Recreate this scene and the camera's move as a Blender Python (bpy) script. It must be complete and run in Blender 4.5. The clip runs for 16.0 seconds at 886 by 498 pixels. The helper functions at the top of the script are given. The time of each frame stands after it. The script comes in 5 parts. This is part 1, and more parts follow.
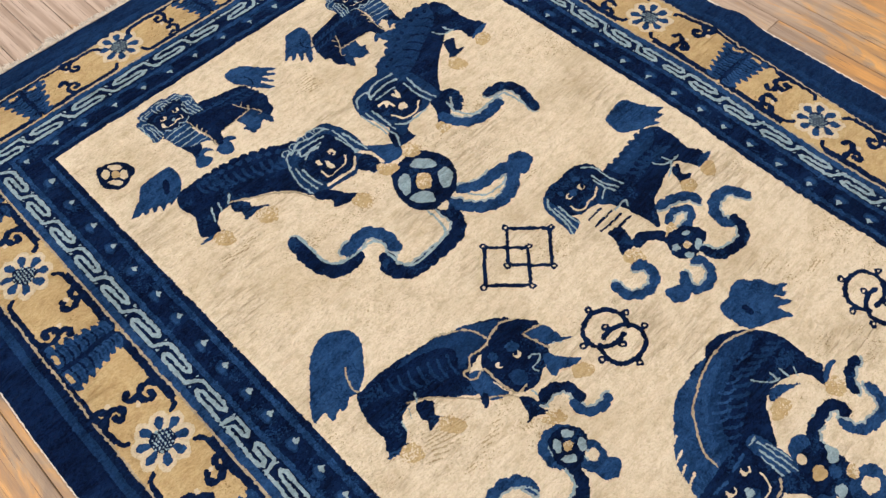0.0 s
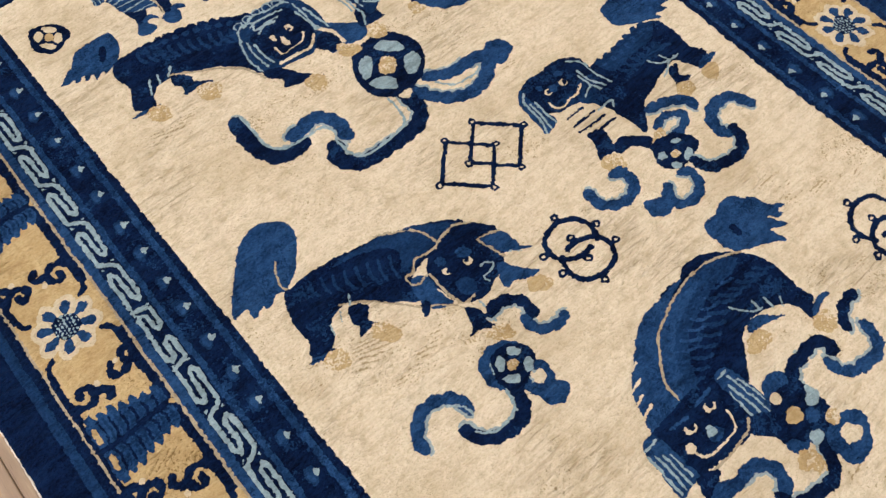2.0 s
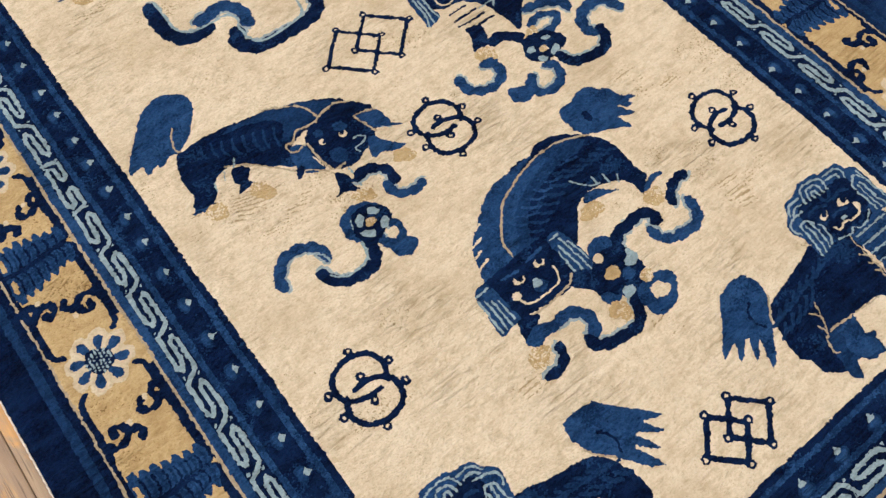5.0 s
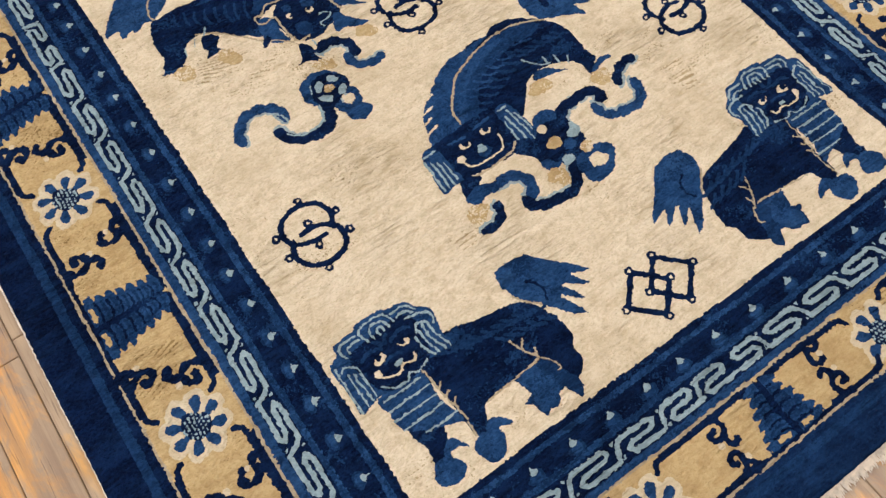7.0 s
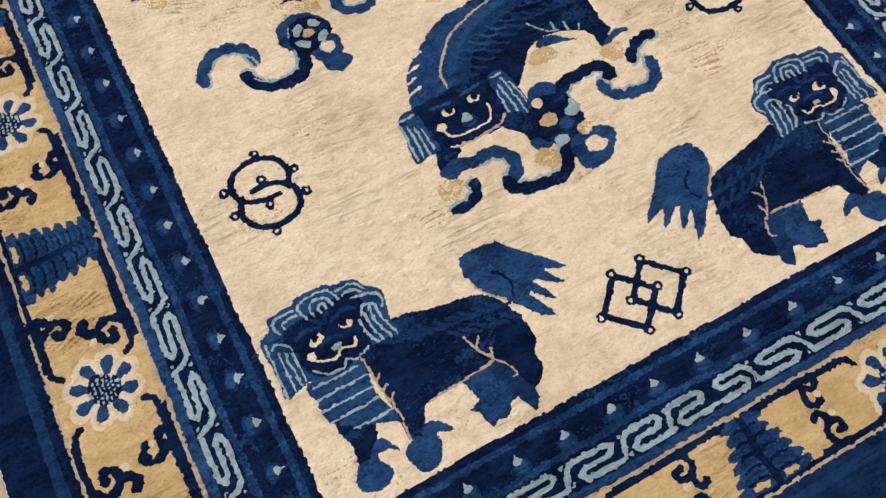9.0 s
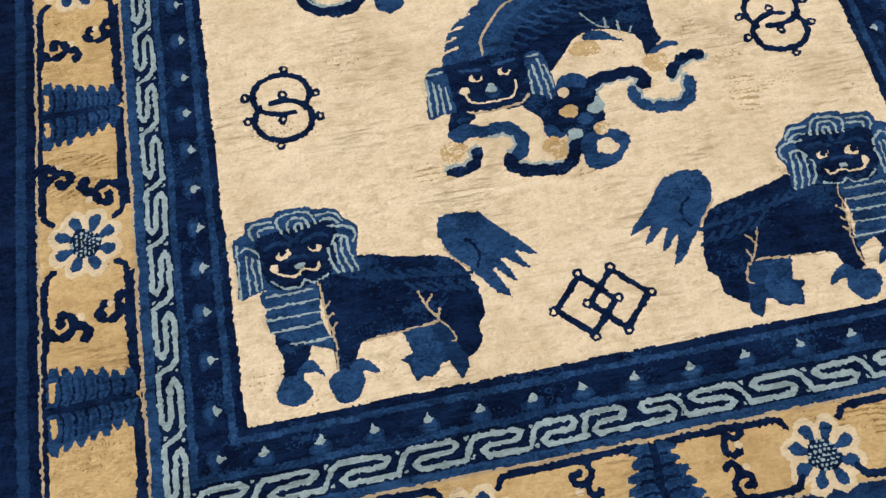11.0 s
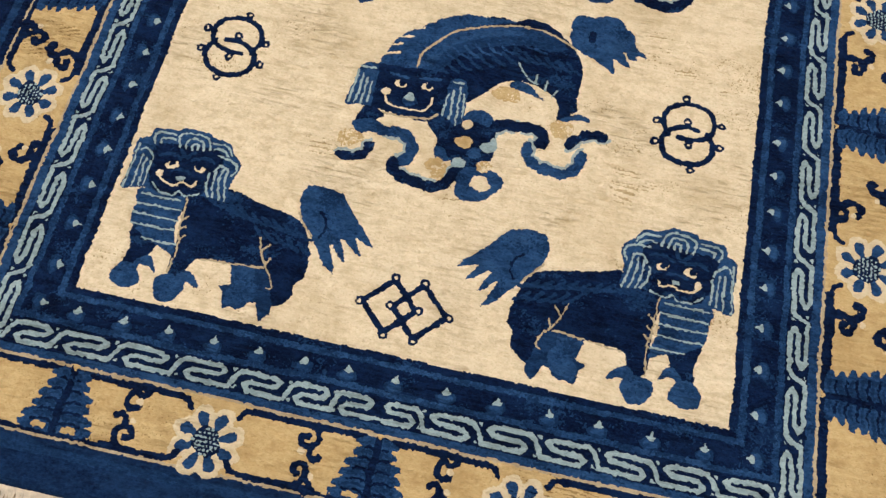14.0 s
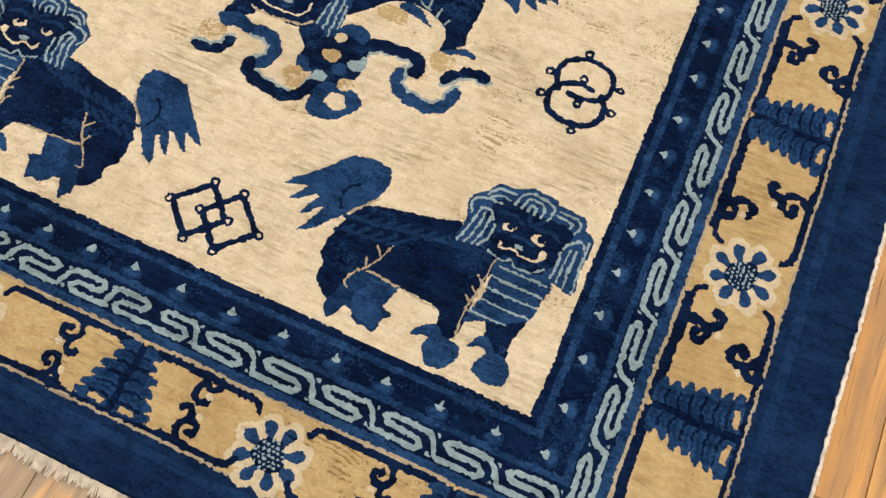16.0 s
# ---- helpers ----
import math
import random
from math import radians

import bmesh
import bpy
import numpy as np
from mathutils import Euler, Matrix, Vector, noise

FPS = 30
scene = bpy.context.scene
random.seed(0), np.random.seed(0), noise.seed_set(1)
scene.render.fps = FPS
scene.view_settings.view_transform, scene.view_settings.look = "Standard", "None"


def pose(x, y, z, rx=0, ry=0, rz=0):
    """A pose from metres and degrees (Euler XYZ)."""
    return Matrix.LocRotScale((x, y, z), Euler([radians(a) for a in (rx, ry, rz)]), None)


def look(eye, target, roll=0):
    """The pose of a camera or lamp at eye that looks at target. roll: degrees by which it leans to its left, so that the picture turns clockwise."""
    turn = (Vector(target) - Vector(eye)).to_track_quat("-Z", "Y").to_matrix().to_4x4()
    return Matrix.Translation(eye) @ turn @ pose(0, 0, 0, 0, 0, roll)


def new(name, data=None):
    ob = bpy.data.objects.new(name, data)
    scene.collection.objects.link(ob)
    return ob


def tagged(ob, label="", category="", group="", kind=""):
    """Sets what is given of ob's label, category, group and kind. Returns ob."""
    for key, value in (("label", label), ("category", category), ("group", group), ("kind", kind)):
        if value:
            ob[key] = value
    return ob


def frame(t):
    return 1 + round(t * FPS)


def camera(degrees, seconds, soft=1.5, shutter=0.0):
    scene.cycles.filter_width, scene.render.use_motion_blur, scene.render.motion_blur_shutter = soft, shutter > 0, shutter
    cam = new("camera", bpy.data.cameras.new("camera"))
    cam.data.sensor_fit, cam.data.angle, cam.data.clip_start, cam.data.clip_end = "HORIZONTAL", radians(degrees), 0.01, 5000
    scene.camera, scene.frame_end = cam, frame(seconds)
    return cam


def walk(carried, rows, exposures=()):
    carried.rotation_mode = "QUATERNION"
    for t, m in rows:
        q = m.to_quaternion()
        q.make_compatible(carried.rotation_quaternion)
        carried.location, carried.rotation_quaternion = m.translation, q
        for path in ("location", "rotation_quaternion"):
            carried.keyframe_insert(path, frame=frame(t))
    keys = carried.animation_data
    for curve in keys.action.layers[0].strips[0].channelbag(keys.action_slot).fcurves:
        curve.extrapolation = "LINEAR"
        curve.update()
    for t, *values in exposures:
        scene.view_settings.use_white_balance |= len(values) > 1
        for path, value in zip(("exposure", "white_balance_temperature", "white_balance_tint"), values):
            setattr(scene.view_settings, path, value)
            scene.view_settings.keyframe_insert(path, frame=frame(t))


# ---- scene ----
cam = camera(57.8, 16.0, soft=1.35)
PATH = [
    (0, (-0.171, 0.504, 1.302), (0.576, 1.295, -0.376), -2.1),
    (0.5, (-0.115, 0.488, 1.23), (0.612, 1.285, -0.454), -1.8),
    (1, (-0.075, 0.48, 1.164), (0.616, 1.27, -0.538), -1.7),
    (1.5, (-0.058, 0.464, 1.14), (0.587, 1.23, -0.591), -1.7),
    (2, (-0.058, 0.438, 1.127), (0.543, 1.172, -0.634), -1.7),
    (2.5, (-0.084, 0.378, 1.18), (0.483, 1.09, -0.601), -2.1),
    (3, (-0.12, 0.296, 1.241), (0.42, 1.002, -0.55), -2.9),
    (3.5, (-0.125, 0.234, 1.261), (0.409, 0.935, -0.535), -2.8),
    (4, (-0.076, 0.196, 1.247), (0.456, 0.891, -0.552), -2.4),
    (4.2, (-0.052, 0.181, 1.233), (0.483, 0.878, -0.564), -2.1),
    (6.3, (0.013, -0.026, 1.153), (0.502, 0.674, -0.655), -1.6),
    (6.5, (-0.009, -0.056, 1.158), (0.477, 0.646, -0.651), -1.6),
    (7, (-0.043, -0.128, 1.155), (0.431, 0.576, -0.656), -1.6),
    (7.5, (-0.044, -0.162, 1.128), (0.407, 0.536, -0.691), -1.6),
    (8, (0.0, -0.142, 1.092), (0.425, 0.536, -0.741), -1.1),
    (8.2, (0.016, -0.132, 1.075), (0.436, 0.55, -0.757), -0.8),
    (10.3, (0.182, -0.131, 1.009), (0.397, 0.582, -0.847), -1.5),
    (10.5, (0.187, -0.14, 1.019), (0.387, 0.563, -0.843), -0.4),
    (11, (0.218, -0.21, 1.047), (0.36, 0.505, -0.815), -0.1),
    (11.5, (0.266, -0.249, 1.082), (0.351, 0.47, -0.783), 0.2),
    (12, (0.329, -0.236, 1.125), (0.378, 0.483, -0.741), 1.9),
    (12.5, (0.412, -0.182, 1.139), (0.415, 0.528, -0.73), 2.5),
    (13, (0.49, -0.145, 1.128), (0.452, 0.555, -0.745), 2.8),
    (13.5, (0.543, -0.168, 1.129), (0.473, 0.531, -0.744), 3.7),
    (14, (0.598, -0.247, 1.177), (0.496, 0.437, -0.7), 4.0),
    (14.5, (0.641, -0.306, 1.199), (0.507, 0.375, -0.676), 4.4),
    (15, (0.73, -0.275, 1.166), (0.562, 0.392, -0.712), 4.4),
    (15.5, (0.85, -0.227, 1.099), (0.653, 0.422, -0.783), 4.6),
    (16, (0.936, -0.184, 1.036), (0.698, 0.444, -0.848), 3.6),
]
walk(cam, [(t, look(eye, target, roll)) for t, eye, target, roll in PATH],
     exposures=((0, 0.0, 5800, 15), (8, 0.0, 5800, 15), (11, 0.04, 5900, 13), (16, 0.06, 6150, 12)))

# ---------------------------------------------------------------- light
world = bpy.data.worlds.new("world")
scene.world = world
world.use_nodes = True
world.node_tree.nodes["Background"].inputs[0].default_value = (0.75, 0.85, 1.0, 1)
world.node_tree.nodes["Background"].inputs[1].default_value = 0.05


def area_lamp(name, m, sx, sy, watts, colour):
    data = bpy.data.lights.new(name, "AREA")
    data.shape, data.size, data.size_y, data.energy, data.color = "RECTANGLE", sx, sy, watts, colour
    ob = new(name, data)
    ob.matrix_world = m
    return ob


for lx, ly, watts in ((-1.2, -0.9, 46), (2.6, -0.9, 74), (-1.2, 2.9, 46), (2.6, 2.9, 79)):
    area_lamp("ceiling_light", pose(lx, ly, 3.06), 1.2, 0.6, watts, (0.94, 0.965, 1.0))
area_lamp("window_light", look((-5.8, 1.2, 1.9), (0.3, 1.0, 0.0)), 2.4, 1.8, 330, (0.90, 0.96, 1.0))

# ---------------------------------------------------------------- materials
def material(name):
    mat = bpy.data.materials.new(name)
    mat.use_nodes = True
    nt = mat.node_tree
    return mat, nt, nt.nodes["Principled BSDF"]


def node(nt, kind, **values):
    n = nt.nodes.new(kind)
    for key, value in values.items():
        n.inputs[key].default_value = value
    return n


def coords(nt, scale=(1, 1, 1), turn=0.0):
    tc = nt.nodes.new("ShaderNodeTexCoord")
    mp = node(nt, "ShaderNodeMapping", Scale=scale, Rotation=(0, 0, turn))
    nt.links.new(tc.outputs["Object"], mp.inputs["Vector"])
    return mp.outputs["Vector"]


def noise_tex(nt, scale, detail=3.0, rough=0.5, stretch=(1, 1, 1), turn=0.0, distort=0.0):
    n = node(nt, "ShaderNodeTexNoise", Scale=scale, Detail=detail, Roughness=rough, Distortion=distort)
    nt.links.new(coords(nt, stretch, turn), n.inputs["Vector"])
    return n.outputs["Fac"]


def ramp(nt, fac, lo, hi, a=0.0, b=1.0):
    n = node(nt, "ShaderNodeMapRange", **{"From Min": lo, "From Max": hi, "To Min": a, "To Max": b})
    nt.links.new(fac, n.inputs["Value"])
    return n.outputs["Result"]


def mix(nt, fac, a, b, blend="MIX"):
    n = nt.nodes.new("ShaderNodeMix")
    n.data_type, n.blend_type = "RGBA", blend
    for value, slot in ((fac, 0), (a, 6), (b, 7)):
        if isinstance(value, (int, float)):
            n.inputs[slot].default_value = value
        elif isinstance(value, tuple):
            n.inputs[slot].default_value = (*value, 1)
        else:
            nt.links.new(value, n.inputs[slot])
    return n.outputs[2]


def math_node(nt, op, a, b):
    n = nt.nodes.new("ShaderNodeMath")
    n.operation = op
    for i, value in enumerate((a, b)):
        if isinstance(value, (int, float)):
            n.inputs[i].default_value = value
        else:
            nt.links.new(value, n.inputs[i])
    return n.outputs[0]


def wool(name, colour, light, dirt_and_shade, dirt_amount, abrash=None):
    """Worn wool pile: tufts with their self-shadow painted in, weft-wise bands of dye, soiling and cracked pile."""
    mat, nt, bsdf = material(name)
    tuft = noise_tex(nt, 210, 4, 0.65, (0.75, 1.25, 1))
    clump = noise_tex(nt, 48, 4, 0.6, (0.8, 1.2, 1))
    band = noise_tex(nt, 8, 4, 0.6, (0.3, 2.6, 1))
    streak = noise_tex(nt, 60, 3, 0.6, (0.2, 2.4, 1))
    blot = noise_tex(nt, 4.5, 6, 0.62)
    crack = noise_tex(nt, 190, 2, 0.5, (0.11, 1, 1), 0.06, 0.5)
    slant = noise_tex(nt, 150, 2, 0.5, (0.13, 1, 1), -0.75, 0.5)
    here = ramp(nt, noise_tex(nt, 6, 3, 0.5), 0.5, 0.62)
    there = ramp(nt, noise_tex(nt, 5, 3, 0.5, (1, 1.3, 1), 1.0), 0.585, 0.68)
    lines = math_node(nt, "MAXIMUM", math_node(nt, "MULTIPLY", ramp(nt, crack, 0.52, 0.66), here), math_node(nt, "MULTIPLY", ramp(nt, slant, 0.54, 0.68), there))
    gap = noise_tex(nt, 380, 2, 0.5, (0.8, 1.2, 1))
    c = mix(nt, ramp(nt, tuft, 0.36, 0.72), colour, light)
    c = mix(nt, ramp(nt, clump, 0.50, 0.72, 0, 0.6), c, light)
    c = mix(nt, ramp(nt, band, 0.50, 0.72, 0, 0.6), c, light)
    if abrash:
        cloud = noise_tex(nt, 17, 5, 0.62, (0.7, 1.5, 1), 0.1, 0.4)
        c = mix(nt, ramp(nt, cloud, 0.47, 0.70, 0, 0.55), c, abrash)
    # self-shadow of the pile put into the colour, in low clumps and gaps
    c = mix(nt, ramp(nt, clump, 0.50, 0.30, 0, 0.5), c, dirt_and_shade)
    c = mix(nt, ramp(nt, gap, 0.42, 0.28, 0, 0.55), c, dirt_and_shade)
    c = mix(nt, ramp(nt, streak, 0.5, 0.75, 0, 0.3), c, dirt_and_shade)
    c = mix(nt, ramp(nt, blot, 0.50, 0.72, 0, dirt_amount), c, dirt_and_shade)
    c = mix(nt, math_node(nt, "MULTIPLY", lines, 0.5), c, dirt_and_shade)
    nt.links.new(c, bsdf.inputs["Base Color"])
    bsdf.inputs["Roughness"].default_value = 0.95
    bsdf.inputs["Specular IOR Level"].default_value = 0.04
    height = math_node(nt, "ADD", math_node(nt, "MULTIPLY", tuft, 0.8), math_node(nt, "MULTIPLY", clump, 0.9))
    height = math_node(nt, "SUBTRACT", height, math_node(nt, "MULTIPLY", lines, 0.45))
    bump = node(nt, "ShaderNodeBump", Strength=0.9, Distance=0.009)
    nt.links.new(height, bump.inputs["Height"])
    nt.links.new(bump.outputs["Normal"], bsdf.inputs["Normal"])
    return mat


NAVY, BLUE, PALE, CREAM, TAN, GOLD, HALO, MID, LINE, SOILED, BRONZE, RIM, DUSK = range(13)
WOOL = [
    wool("navy_wool", (0.0012, 0.0036, 0.0160), (0.0060, 0.0175, 0.058), (0.0005, 0.0013, 0.005), 0.5, (0.0095, 0.028, 0.082)),
    wool("blue_wool", (0.0085, 0.030, 0.082), (0.030, 0.083, 0.185), (0.003, 0.010, 0.032), 0.4, (0.034, 0.088, 0.185)),
    wool("pale_blue_wool", (0.24, 0.315, 0.305), (0.40, 0.475, 0.44), (0.16, 0.195, 0.18), 0.3),
    wool("cream_wool", (0.70, 0.54, 0.325), (0.84, 0.68, 0.445), (0.47, 0.335, 0.165), 0.6),
    wool("tan_wool", (0.49, 0.325, 0.13), (0.63, 0.45, 0.22), (0.36, 0.22, 0.08), 0.5),
    wool("gold_wool", (0.51, 0.335, 0.132), (0.64, 0.45, 0.205), (0.36, 0.215, 0.075), 0.5),
    wool("ivory_wool", (0.63, 0.49, 0.285), (0.72, 0.58, 0.365), (0.50, 0.36, 0.185), 0.3),
    wool("mid_blue_wool", (0.0058, 0.0195, 0.057), (0.0175, 0.051, 0.122), (0.003, 0.009, 0.027), 0.4),
    wool("pale_line_wool", (0.40, 0.30, 0.17), (0.52, 0.41, 0.25), (0.28, 0.19, 0.09), 0.4),
    wool("soiled_cream_wool", (0.44, 0.305, 0.145), (0.56, 0.415, 0.225), (0.30, 0.20, 0.085), 0.5),
    wool("soiled_gold_wool", (0.29, 0.175, 0.058), (0.40, 0.26, 0.10), (0.19, 0.11, 0.035), 0.5),
    wool("grey_rim_wool", (0.28, 0.325, 0.30), (0.43, 0.465, 0.41), (0.19, 0.21, 0.18), 0.3),
    wool("dusk_blue_wool", (0.0034, 0.0108, 0.036), (0.0120, 0.0350, 0.092), (0.0018, 0.005, 0.017), 0.5, (0.0165, 0.047, 0.115)),
]


def oak():
    """Old oak strip with worn orange varnish, long grain and dark pores."""
    mat, nt, bsdf = material("worn_oak")
    info = nt.nodes.new("ShaderNodeObjectInfo")
    geo = nt.nodes.new("ShaderNodeNewGeometry")
    rnd = math_node(nt, "ADD", info.outputs["Random"], geo.outputs["Random Per Island"])
    sep = nt.nodes.new("ShaderNodeCombineXYZ")
    nt.links.new(math_node(nt, "MULTIPLY", rnd, 37.0), sep.inputs[0])
    nt.links.new(math_node(nt, "MULTIPLY", rnd, 91.0), sep.inputs[2])

    def shifted(scale):
        add = nt.nodes.new("ShaderNodeVectorMath")
        nt.links.new(geo.outputs["Position"], add.inputs[0])
        nt.links.new(sep.outputs[0], add.inputs[1])
        mp = node(nt, "ShaderNodeMapping", Scale=scale)
        nt.links.new(add.outputs[0], mp.inputs["Vector"])
        return mp.outputs[0]

    def tex(scale, stretch, detail=4.0, distort=0.0, rough=0.55):
        n = node(nt, "ShaderNodeTexNoise", Scale=scale, Detail=detail, Distortion=distort, Roughness=rough)
        nt.links.new(shifted(stretch), n.inputs["Vector"])
        return n.outputs["Fac"]

    wave = node(nt, "ShaderNodeTexWave", Scale=7.0, Distortion=9.0, Detail=3.0, **{"Detail Scale": 1.3, "Detail Roughness": 0.55})
    wave.bands_direction = "X"
    nt.links.new(shifted((1.0, 0.11, 1.0)), wave.inputs["Vector"])
    fibre = tex(240, (1, 0.05, 1), 5, 0.4)
    streaks = tex(70, (1, 0.05, 1), 4, 0.5)
    pores = tex(330, (1, 0.03, 1), 3, 0.3)
    blotch = tex(13, (1, 0.4, 1), 6, 1.0, 0.65)
    patch = tex(7, (1.2, 0.5, 1), 6, 1.4, 0.66)
    tone = ramp(nt, rnd, 0.2, 1.6)
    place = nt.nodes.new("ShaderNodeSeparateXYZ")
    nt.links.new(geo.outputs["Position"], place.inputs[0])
    # the varnish has survived best along the east side of the rug; past its north end pale window glare is painted in
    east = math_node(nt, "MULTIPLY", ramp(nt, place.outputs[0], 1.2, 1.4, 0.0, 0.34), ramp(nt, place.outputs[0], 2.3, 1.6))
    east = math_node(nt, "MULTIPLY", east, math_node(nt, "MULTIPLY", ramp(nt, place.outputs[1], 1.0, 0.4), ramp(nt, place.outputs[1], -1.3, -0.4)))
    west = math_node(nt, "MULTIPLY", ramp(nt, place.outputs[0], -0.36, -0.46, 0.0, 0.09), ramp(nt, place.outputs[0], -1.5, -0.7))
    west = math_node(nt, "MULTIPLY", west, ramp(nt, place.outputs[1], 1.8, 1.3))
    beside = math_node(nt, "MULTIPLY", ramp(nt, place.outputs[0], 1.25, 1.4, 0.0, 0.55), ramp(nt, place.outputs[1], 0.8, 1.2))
    glare_and_wear = math_node(nt, "MAXIMUM", ramp(nt, place.outputs[1], 1.9, 2.3), beside)
    kept = math_node(nt, "SUBTRACT", math_node(nt, "ADD", east, west), math_node(nt, "MULTIPLY", glare_and_wear, 0.12))
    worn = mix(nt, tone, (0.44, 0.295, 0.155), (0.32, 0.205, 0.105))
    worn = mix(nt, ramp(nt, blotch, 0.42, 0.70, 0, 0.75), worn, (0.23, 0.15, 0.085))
    # window glare mixed into the board colour as a paler tone
    worn = mix(nt, math_node(nt, "MULTIPLY", glare_and_wear, 0.8), worn, (0.57, 0.415, 0.29))
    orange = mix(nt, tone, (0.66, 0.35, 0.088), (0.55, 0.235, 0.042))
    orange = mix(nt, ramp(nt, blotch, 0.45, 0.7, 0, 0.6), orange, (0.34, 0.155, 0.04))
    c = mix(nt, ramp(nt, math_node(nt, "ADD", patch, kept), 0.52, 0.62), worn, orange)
    c = mix(nt, ramp(nt, wave.outputs["Fac"], 0.45, 0.9, 0, 0.42), c, (0.21, 0.12, 0.06))
    c = mix(nt, ramp(nt, streaks, 0.48, 0.74, 0, 0.42), c, (0.21, 0.125, 0.065))
    c = mix(nt, ramp(nt, fibre, 0.48, 0.74, 0, 0.35), c, (0.20, 0.12, 0.06))
    c = mix(nt, ramp(nt, pores, 0.60, 0.70, 0, 0.75), c, (0.09, 0.05, 0.025))
    nt.links.new(c, bsdf.inputs["Base Color"])
    nt.links.new(ramp(nt, patch, 0.4, 0.7, 0.62, 0.36), bsdf.inputs["Roughness"])
    bump = node(nt, "ShaderNodeBump", Strength=0.35, Distance=0.0012)
    nt.links.new(math_node(nt, "SUBTRACT", fibre, pores), bump.inputs["Height"])
    nt.links.new(bump.outputs["Normal"], bsdf.inputs["Normal"])
    return mat


def plain(name, colour, rough, vary=0.12, scale=3.0):
    mat, nt, bsdf = material(name)
    dark = tuple(v * (1 - vary * 2) for v in colour)
    c = mix(nt, ramp(nt, noise_tex(nt, scale, 6, 0.6), 0.35, 0.7), dark, colour)
    nt.links.new(c, bsdf.inputs["Base Color"])
    bsdf.inputs["Roughness"].default_value = rough
    bump = node(nt, "ShaderNodeBump", Strength=0.2, Distance=0.001)
    nt.links.new(noise_tex(nt, 220, 2), bump.inputs["Height"])
    nt.links.new(bump.outputs["Normal"], bsdf.inputs["Normal"])
    return mat


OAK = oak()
PLASTER = plain("wall_plaster", (0.72, 0.69, 0.63), 0.9)
SUBFLOOR = plain("dark_subfloor", (0.045, 0.03, 0.02), 0.9)
COTTON = plain("cotton_cord", (0.82, 0.69, 0.51), 0.95, 0.2, 90.0)


def part(name, bm, mat, parent, label=""):
    me = bpy.data.meshes.new(name)
    bm.to_mesh(me)
    bm.free()
    me.materials.append(mat)
    ob = new(name, me)
    ob.parent = parent
    if label:
        ob["label"] = label
    return ob


def box(bm, x0, x1, y0, y1, z0, z1):
    m = Matrix.Translation(((x0 + x1) / 2, (y0 + y1) / 2, (z0 + z1) / 2)) @ Matrix.Diagonal((x1 - x0, y1 - y0, z1 - z0, 1))
    return bmesh.ops.create_cube(bm, size=1, matrix=m)


# ---------------------------------------------------------------- the room
FLOOR = -0.011
X0, X1, Y0, Y1, TOP = -6.0, 4.6, -3.2, 5.2, 3.1


def slab(name, dims, mat, label):
    bm = bmesh.new()
    box(bm, *dims)
    ob = part(name, bm, mat, None)
    return tagged(ob, label, name.split("_")[0], kind="structure")


floor = slab("floor", (X0, X1, Y0, Y1, FLOOR - 0.12, FLOOR - 0.006), SUBFLOOR, "dark subfloor under worn oak strip flooring")
slab("wall_west", (X0 - 0.12, X0, Y0 - 0.12, Y1 + 0.12, FLOOR - 0.12, TOP), PLASTER, "plain off-white plaster wall of the room")
slab("wall_east", (X1, X1 + 0.12, Y0 - 0.12, Y1 + 0.12, FLOOR - 0.12, TOP), PLASTER, "plain off-white plaster wall of the room")
slab("wall_south", (X0, X1, Y0 - 0.12, Y0, FLOOR - 0.12, TOP), PLASTER, "plain off-white plaster wall of the room")
slab("wall_north", (X0, X1, Y1, Y1 + 0.12, FLOOR - 0.12, TOP), PLASTER, "plain off-white plaster wall of the room")
slab("ceiling", (X0 - 0.12, X1 + 0.12, Y0 - 0.12, Y1 + 0.12, TOP, TOP + 0.12), PLASTER, "plain off-white plaster ceiling of the room")

# ---------------------------------------------------------------- the rug
# The rug is a grid of knots. Shapes are drawn on the grid in millimetres from the field's corner.
KNOT = 2.0
RX0, RX1, RY0, RY1 = -346.0, 1358.0, -295.0, 2185.0
NX, NY = round((RX1 - RX0) / KNOT), round((RY1 - RY0) / KNOT)
gx = RX0 + (np.arange(NX) + 0.5) * KNOT
gy = RY0 + (np.arange(NY) + 0.5) * KNOT
GX, GY = np.meshgrid(gx, gy)
FIELD_W, FIELD_L = 1000.0, 1867.0
rng = np.random.default_rng(7)


def lattice(xs, ys, cell, seed):
    """Smooth random heights, about -1 to 1, with features of the given size."""
    r = np.random.default_rng(seed)
    cx, cy = (cell, cell) if isinstance(cell, (int, float)) else cell
    u, v = (xs - xs.min()) / cx, (ys - ys.min()) / cy
    table = r.uniform(-1, 1, (int(v.max()) + 3, int(u.max()) + 3))
    i, j = v.astype(int), u.astype(int)
    a, b = v - i, u - j
    a, b = a * a * (3 - 2 * a), b * b * (3 - 2 * b)
    return (table[i, j] * (1 - a) + table[i + 1, j] * a) * (1 - b) + (table[i, j + 1] * (1 - a) + table[i + 1, j + 1] * a) * b


# the weave wanders a little, so that no drawn edge is ruled
WX = GX + 1.3 * lattice(GX, GY, 34, 1) + 0.5 * lattice(GX, GY, 8, 2) + 1.15 * lattice(GX, GY, 4.4, 5)
WY = GY + 1.3 * lattice(GX, GY, 34, 3) + 0.5 * lattice(GX, GY, 8, 4) + 1.15 * lattice(GX, GY, 4.4, 6)
colour = np.full((NY, NX), CREAM, np.int8)
owner = np.zeros((NY, NX), np.int32)
OWNERS = []


